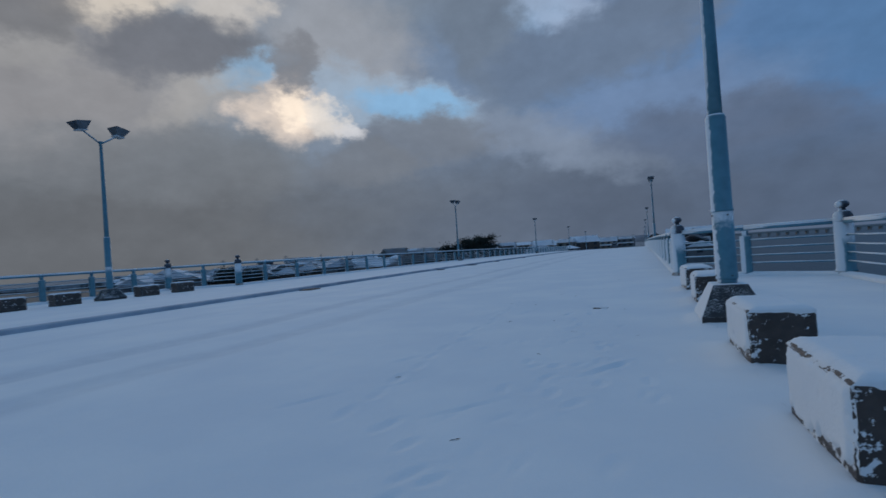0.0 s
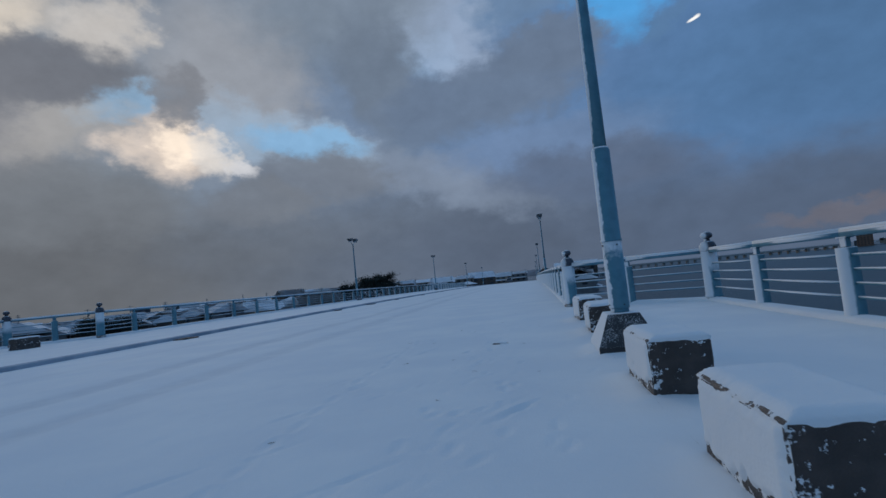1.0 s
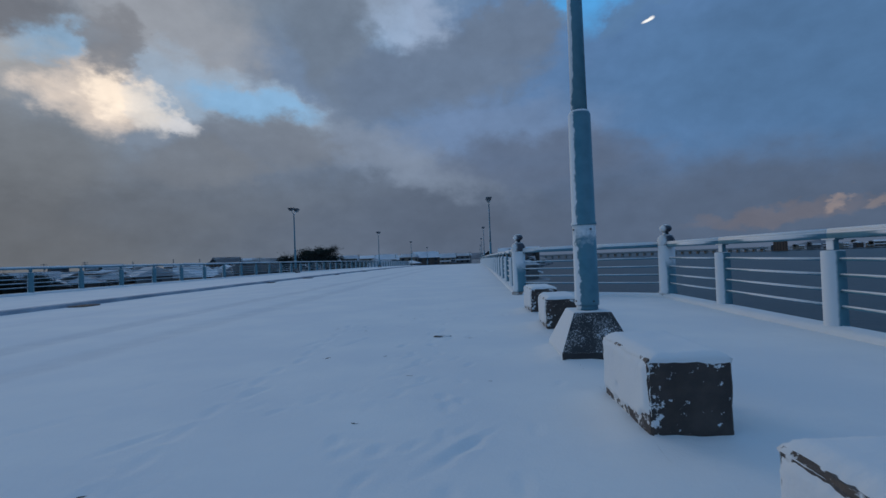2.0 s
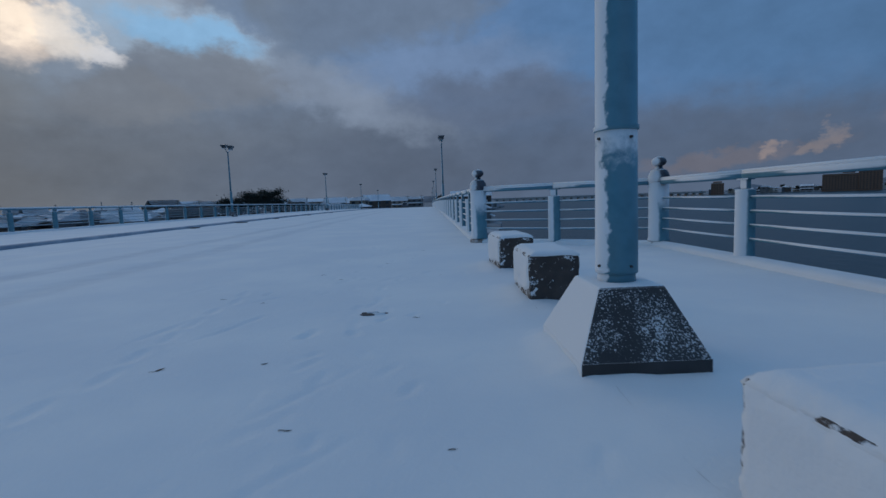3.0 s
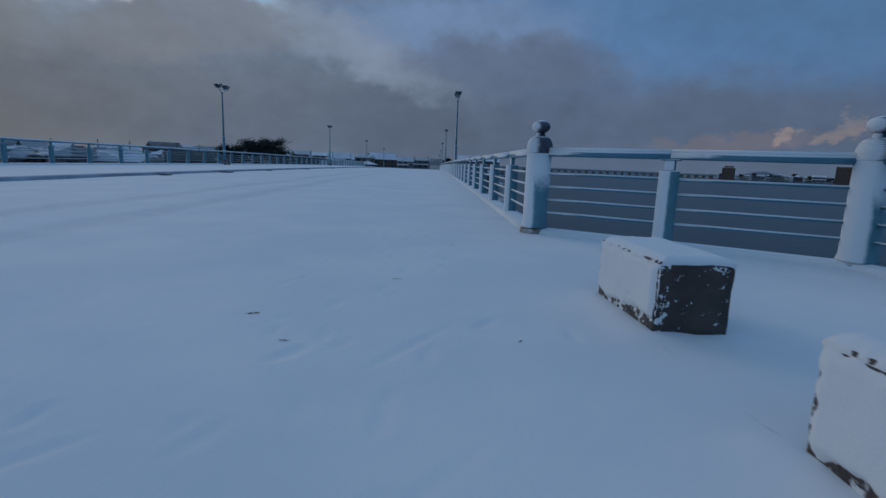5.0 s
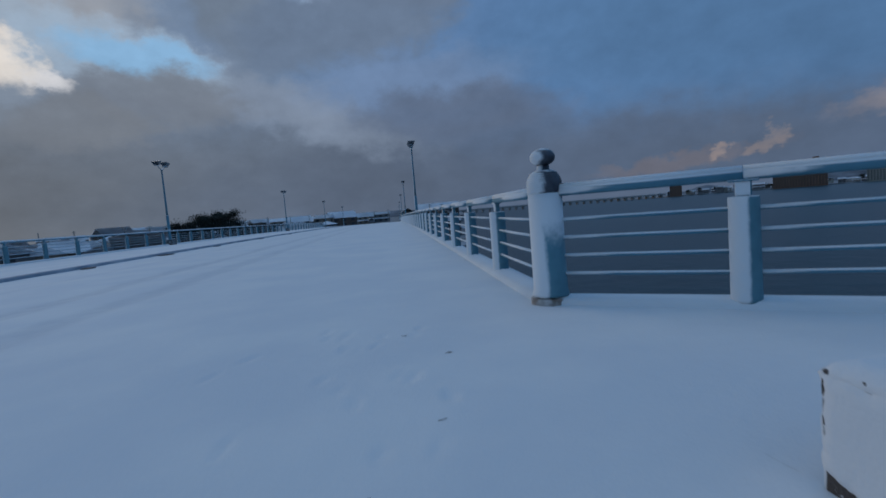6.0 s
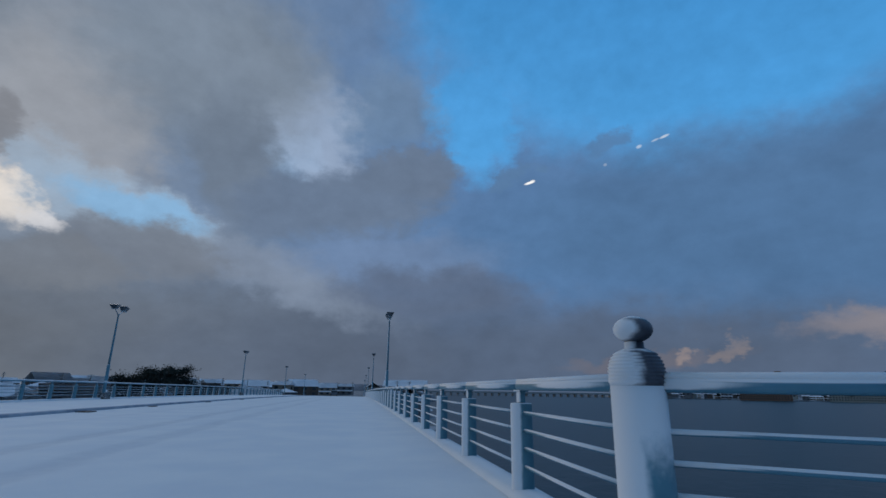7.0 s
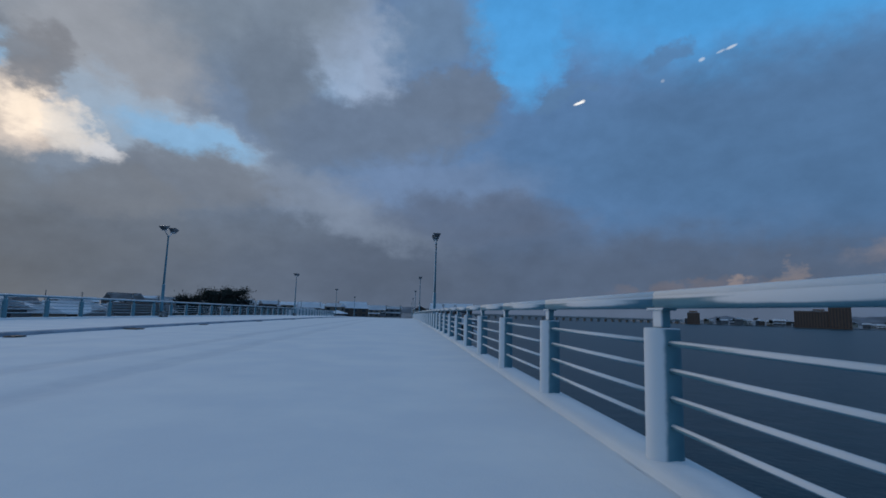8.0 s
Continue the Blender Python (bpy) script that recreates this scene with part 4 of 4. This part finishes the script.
# ---- pines ----
def pine(seed, height, spread):
    r = random.Random(seed)
    th = empty("pine_tree", pose(0, 0, 0), "dark broad-crowned pine tree on the town bank", "tree", "pines on the bank")
    bm = bmesh.new()
    top = Vector((r.uniform(-0.4, 0.4), r.uniform(-0.4, 0.4), height * 0.8))
    tips = []

    def limb(a, b, r0, r1):
        d = (b - a).normalized()
        s = d.cross(Vector((0.3, 0.9, 0.2))).normalized()
        q = d.cross(s)
        ra = [bm.verts.new(a + (s * math.cos(t) + q * math.sin(t)) * r0) for t in (0, 1.257, 2.513, 3.77, 5.027)]
        rb = [bm.verts.new(b + (s * math.cos(t) + q * math.sin(t)) * r1) for t in (0, 1.257, 2.513, 3.77, 5.027)]
        for i in range(5):
            bm.faces.new((ra[i], ra[(i + 1) % 5], rb[(i + 1) % 5], rb[i]))

    mid = Vector((0.3, -0.2, height * 0.4))
    limb(Vector((0, 0, -0.5)), mid, 0.32, 0.24)
    limb(mid, top, 0.24, 0.08)
    for k in range(26):
        t = r.uniform(0.05, 1.0)
        a = mid.lerp(top, t)
        an = r.uniform(0, 6.283)
        reach = spread * (0.35 + 0.65 * math.sqrt(1 - (t * 0.85) ** 2)) * r.uniform(0.6, 1.0)
        b = a + Vector((math.cos(an) * reach, math.sin(an) * reach, r.uniform(0.2, 1.4)))
        limb(a, b, 0.09, 0.02)
        tips += [(b, 1.0), (a.lerp(b, 0.65), 0.8)]
    part("trunk", bm, bark, th, smooth=True)
    tips.append((top, 1.2))
    verts, faces = [], []
    for c, s in tips:
        for k in range(120):
            p = c + Vector((r.gauss(0, 0.75 * s), r.gauss(0, 0.75 * s), abs(r.gauss(0, 0.55 * s))))
            d = Vector((r.gauss(0, 1), r.gauss(0, 1), r.gauss(0.5, 0.6))).normalized() * r.uniform(0.25, 0.5)
            e = d.cross(Vector((r.gauss(0, 1), r.gauss(0, 1), r.gauss(0, 1)))).normalized() * 0.10
            i = len(verts)
            verts += [p - e, p + e, p + d]
            faces.append((i, i + 1, i + 2))
    me = bpy.data.meshes.new("crown")
    me.from_pydata([tuple(v) for v in verts], [], faces)
    me.materials.append(needles)
    crown = new("crown", me)
    crown.parent = th
    return th


pines = [pine(1, 13.2, 4.0), pine(2, 11.5, 3.2)]
TREES = [(-17.5, 121, 0, 0.94), (-18.9, 118, 0, 0.97), (-21.4, 122, 1, 0.93), (-15.8, 126, 1, 0.82), (-14.2, 150, 1, 0.82), (-13.4, 152, 1, 0.76),
         (-47.5, 112, 1, 0.8), (-46, 114, 1, 0.72), (-45, 113, 1, 0.76), (-12.6, 170, 1, 0.8)]
for k, (a, r, which, s) in enumerate(TREES):
    m = pose(0.8 + r * math.sin(radians(a - 0.2)), 6 + r * math.cos(radians(a)), LAND, 0, 0, 47 * k) @ Matrix.Scale(s, 4)
    if k == 0 or k == 2:
        pines[which].matrix_basis = m
    else:
        copy_thing(pines[which], m)


# ---- across the water ----
def tower_block(name, x, y, z, boxes, mat, label, turn, rows, extras=()):
    """A block of flats or hotel: (x0, x1, depth, height) volumes with rows of windows."""
    th = empty(name, pose(x, y, z, 0, 0, turn), label, "building")
    for x0, x1, dep, h in boxes:
        bm = bmesh.new()
        solid(bm, x0, x1, -dep / 2, dep / 2, -2, h, 0.1, 1)
        w = part("wall", bm, mat, th)
        bm = bmesh.new()
        solid(bm, x0 - 0.2, x1 + 0.2, -dep / 2 - 0.2, dep / 2 + 0.2, h + 0.004, h + 0.5)
        part("roof", bm, snow_far, th, "snowy flat roof")
        n = max(2, int((x1 - x0) / 3.2))
        for f in range(max(1, int(h / 3.0))):
            for k in range(n):
                xx = x0 + (k + 0.5) * (x1 - x0) / n
                bm = bmesh.new()
                solid(bm, xx - 0.9, xx + 0.9, -dep / 2 - 0.08, -dep / 2 + 0.1, f * 3.0 + 1.0, f * 3.0 + 2.4)
                part("window", bm, glass_dark, w)
    for x0, x1, z0, z1 in extras:
        bm = bmesh.new()
        solid(bm, x0, x1, -2, 2, z0, z1)
        part("roof_house", bm, mat, th)
    return th


SHORE = WATER + 1.3


def bearing(a, r):
    return 0.6 + r * math.sin(radians(a)), 8.9 + r * math.cos(radians(a))


x, y = bearing(41.2, 905)
tower_block("hotel_tower", x, y, SHORE, [(-34, 6, 28, 23), (6, 31, 30, 34)], brick_brown, "brown brick-clad hotel with a tall wing across the water", -41, 5, [(-12, 2, 21, 26), (14, 22, 35, 41)])
x, y = bearing(30.6, 905)
tower_block("apartment_block", x, y, SHORE, [(-9, 9, 18, 17)], brick_brown, "small brown block with a domed roof frame across the water", -31, 3, [(-6, 6, 17, 20)])
x, y = bearing(47.0, 935)
tower_block("warehouse", x, y, SHORE, [(-18, 18, 28, 21), (18, 44, 24, 13)], WALLS[3], "pale flat-roofed building across the water", -47, 3)
x, y = bearing(5.3, 420)
tower_block("beige_block", x, y, LAND, [(-9, 8, 10, 11.0)], WALLS[0], "plain beige block beyond the end of the bridge", -5, 3)
rng = random.Random(21)
for k in range(60):
    a = 29 + 34 * (k + rng.random()) / 60
    r = rng.uniform(890, 1020) if not 38 < a < 49 else rng.uniform(950, 1060)
    x, y = bearing(a, r)
    copy_thing(protos[rng.randrange(6)], pose(x, y, SHORE, 0, 0, -a + rng.choice((0, 90)) + rng.uniform(-10, 10)) @ Matrix.Scale(rng.uniform(0.9, 1.5), 4))
for k in range(26):
    a = 30 + 33 * (k + rng.random()) / 26
    x, y = bearing(a, rng.uniform(895, 1050))
    copy_thing(pines[k % 2], pose(x, y, SHORE, 0, 0, 71 * k) @ Matrix.Scale(rng.uniform(0.7, 1.2), 4))


def ridge(name, a0, a1, dist, heights, label, base):
    """A wooded ridge seen across the water."""
    bm = bmesh.new()
    n = 70
    rows5 = [[], [], []]
    for i in range(n + 1):
        t = i / n
        a = a0 + (a1 - a0) * t
        u = t * (len(heights) - 1)
        k = min(int(u), len(heights) - 2)
        h = heights[k] + (heights[k + 1] - heights[k]) * (u - k)
        h += 0.09 * max(heights) * noise.noise(Vector((t * 9, dist * 0.01, 1))) + 0.04 * max(heights) * noise.noise(Vector((t * 40, 1, 1)))
        for row, (dr, hh) in zip(rows5, ((0, -4), (dist * 0.06, max(h, 0.2)), (dist * 0.2, -4))):
            x, y = bearing(a, dist + dr)
            row.append(bm.verts.new((x, y, base + hh)))
    for a, b in zip(rows5, rows5[1:]):
        for i in range(n):
            bm.faces.new((a[i], a[i + 1], b[i + 1], b[i]))
    return tagged(part(name, bm, hill_mat, smooth=True), label, "hill", kind="structure")


ridge("backdrop_hill", 31.0, 36.2, 1280, [0, 8, 14, 16, 11, 4, 0], "low dark wooded hill behind the far shore", SHORE)
ridge("backdrop_ridge", 40, 80, 1900, [0, 30, 75, 110, 150, 175, 160, 140, 60], "long dark wooded ridge beyond the far shore", SHORE)
ridge("backdrop_coast", -9, 9, 1500, [0, 12, 17, 20, 16, 10, 0], "distant low hills behind the town", LAND)


def causeway():
    """A long low bridge on piers across the water."""
    th = empty("low_bridge", pose(0, 0, 0), "long low bridge on many piers far across the water", "bridge")
    a, b = Vector((*bearing(7.5, 860), 0)), Vector((*bearing(29.5, 903), 0))
    d = (b - a).normalized()
    bm = bmesh.new()
    nrm = Vector((d.y, -d.x, 0))
    z0, z1 = WATER + 4.2, WATER + 6.4
    v = []
    for p in (a, b):
        for off, z in ((-5, z0), (5, z0), (5, z1), (-5, z1)):
            v.append(bm.verts.new(p + nrm * off + Vector((0, 0, z))))
    for i in range(4):
        bm.faces.new((v[i], v[(i + 1) % 4], v[4 + (i + 1) % 4], v[4 + i]))
    part("deck", bm, concrete, th)
    for k in range(30):
        c = a.lerp(b, (k + 0.5) / 30)
        bm = bmesh.new()
        solid(bm, c.x - 1.3, c.x + 1.3, c.y - 3.5, c.y + 3.5, WATER - 1, z0 - 0.004)
        part("pier", bm, concrete, th)
    return th


causeway()


def parked_car(m):
    th = empty("car", m, "small dark car with snow on its roof beyond the crest", "car")
    bm = bmesh.new()
    solid(bm, -0.85, 0.85, -2.1, 2.1, 0.35, 0.95, 0.12)
    part("body", bm, WALLS[4], th)
    bm = bmesh.new()
    solid(bm, -0.72, 0.72, -1.3, 1.2, 0.93, 1.45, 0.15)
    cab = part("cabin", bm, glass_dark, th)
    bm = bmesh.new()
    solid(bm, -0.68, 0.68, -1.1, 1.0, 1.44, 1.52, 0.03)
    part("snow_cap", bm, snow_far, th)
    for sx in (-1, 1):
        for yy in (-1.35, 1.35):
            bm = bmesh.new()
            bmesh.ops.create_cone(bm, cap_ends=True, segments=14, radius1=0.33, radius2=0.33, depth=0.2)
            bmesh.ops.transform(bm, matrix=pose(sx * 0.78, yy, 0.33, 0, 90, 0), verts=bm.verts)
            part("wheel", bm, tyre, th)


parked_car(pose(-6.0, 150, crest(150) + 0.02, 0, 0, 4))
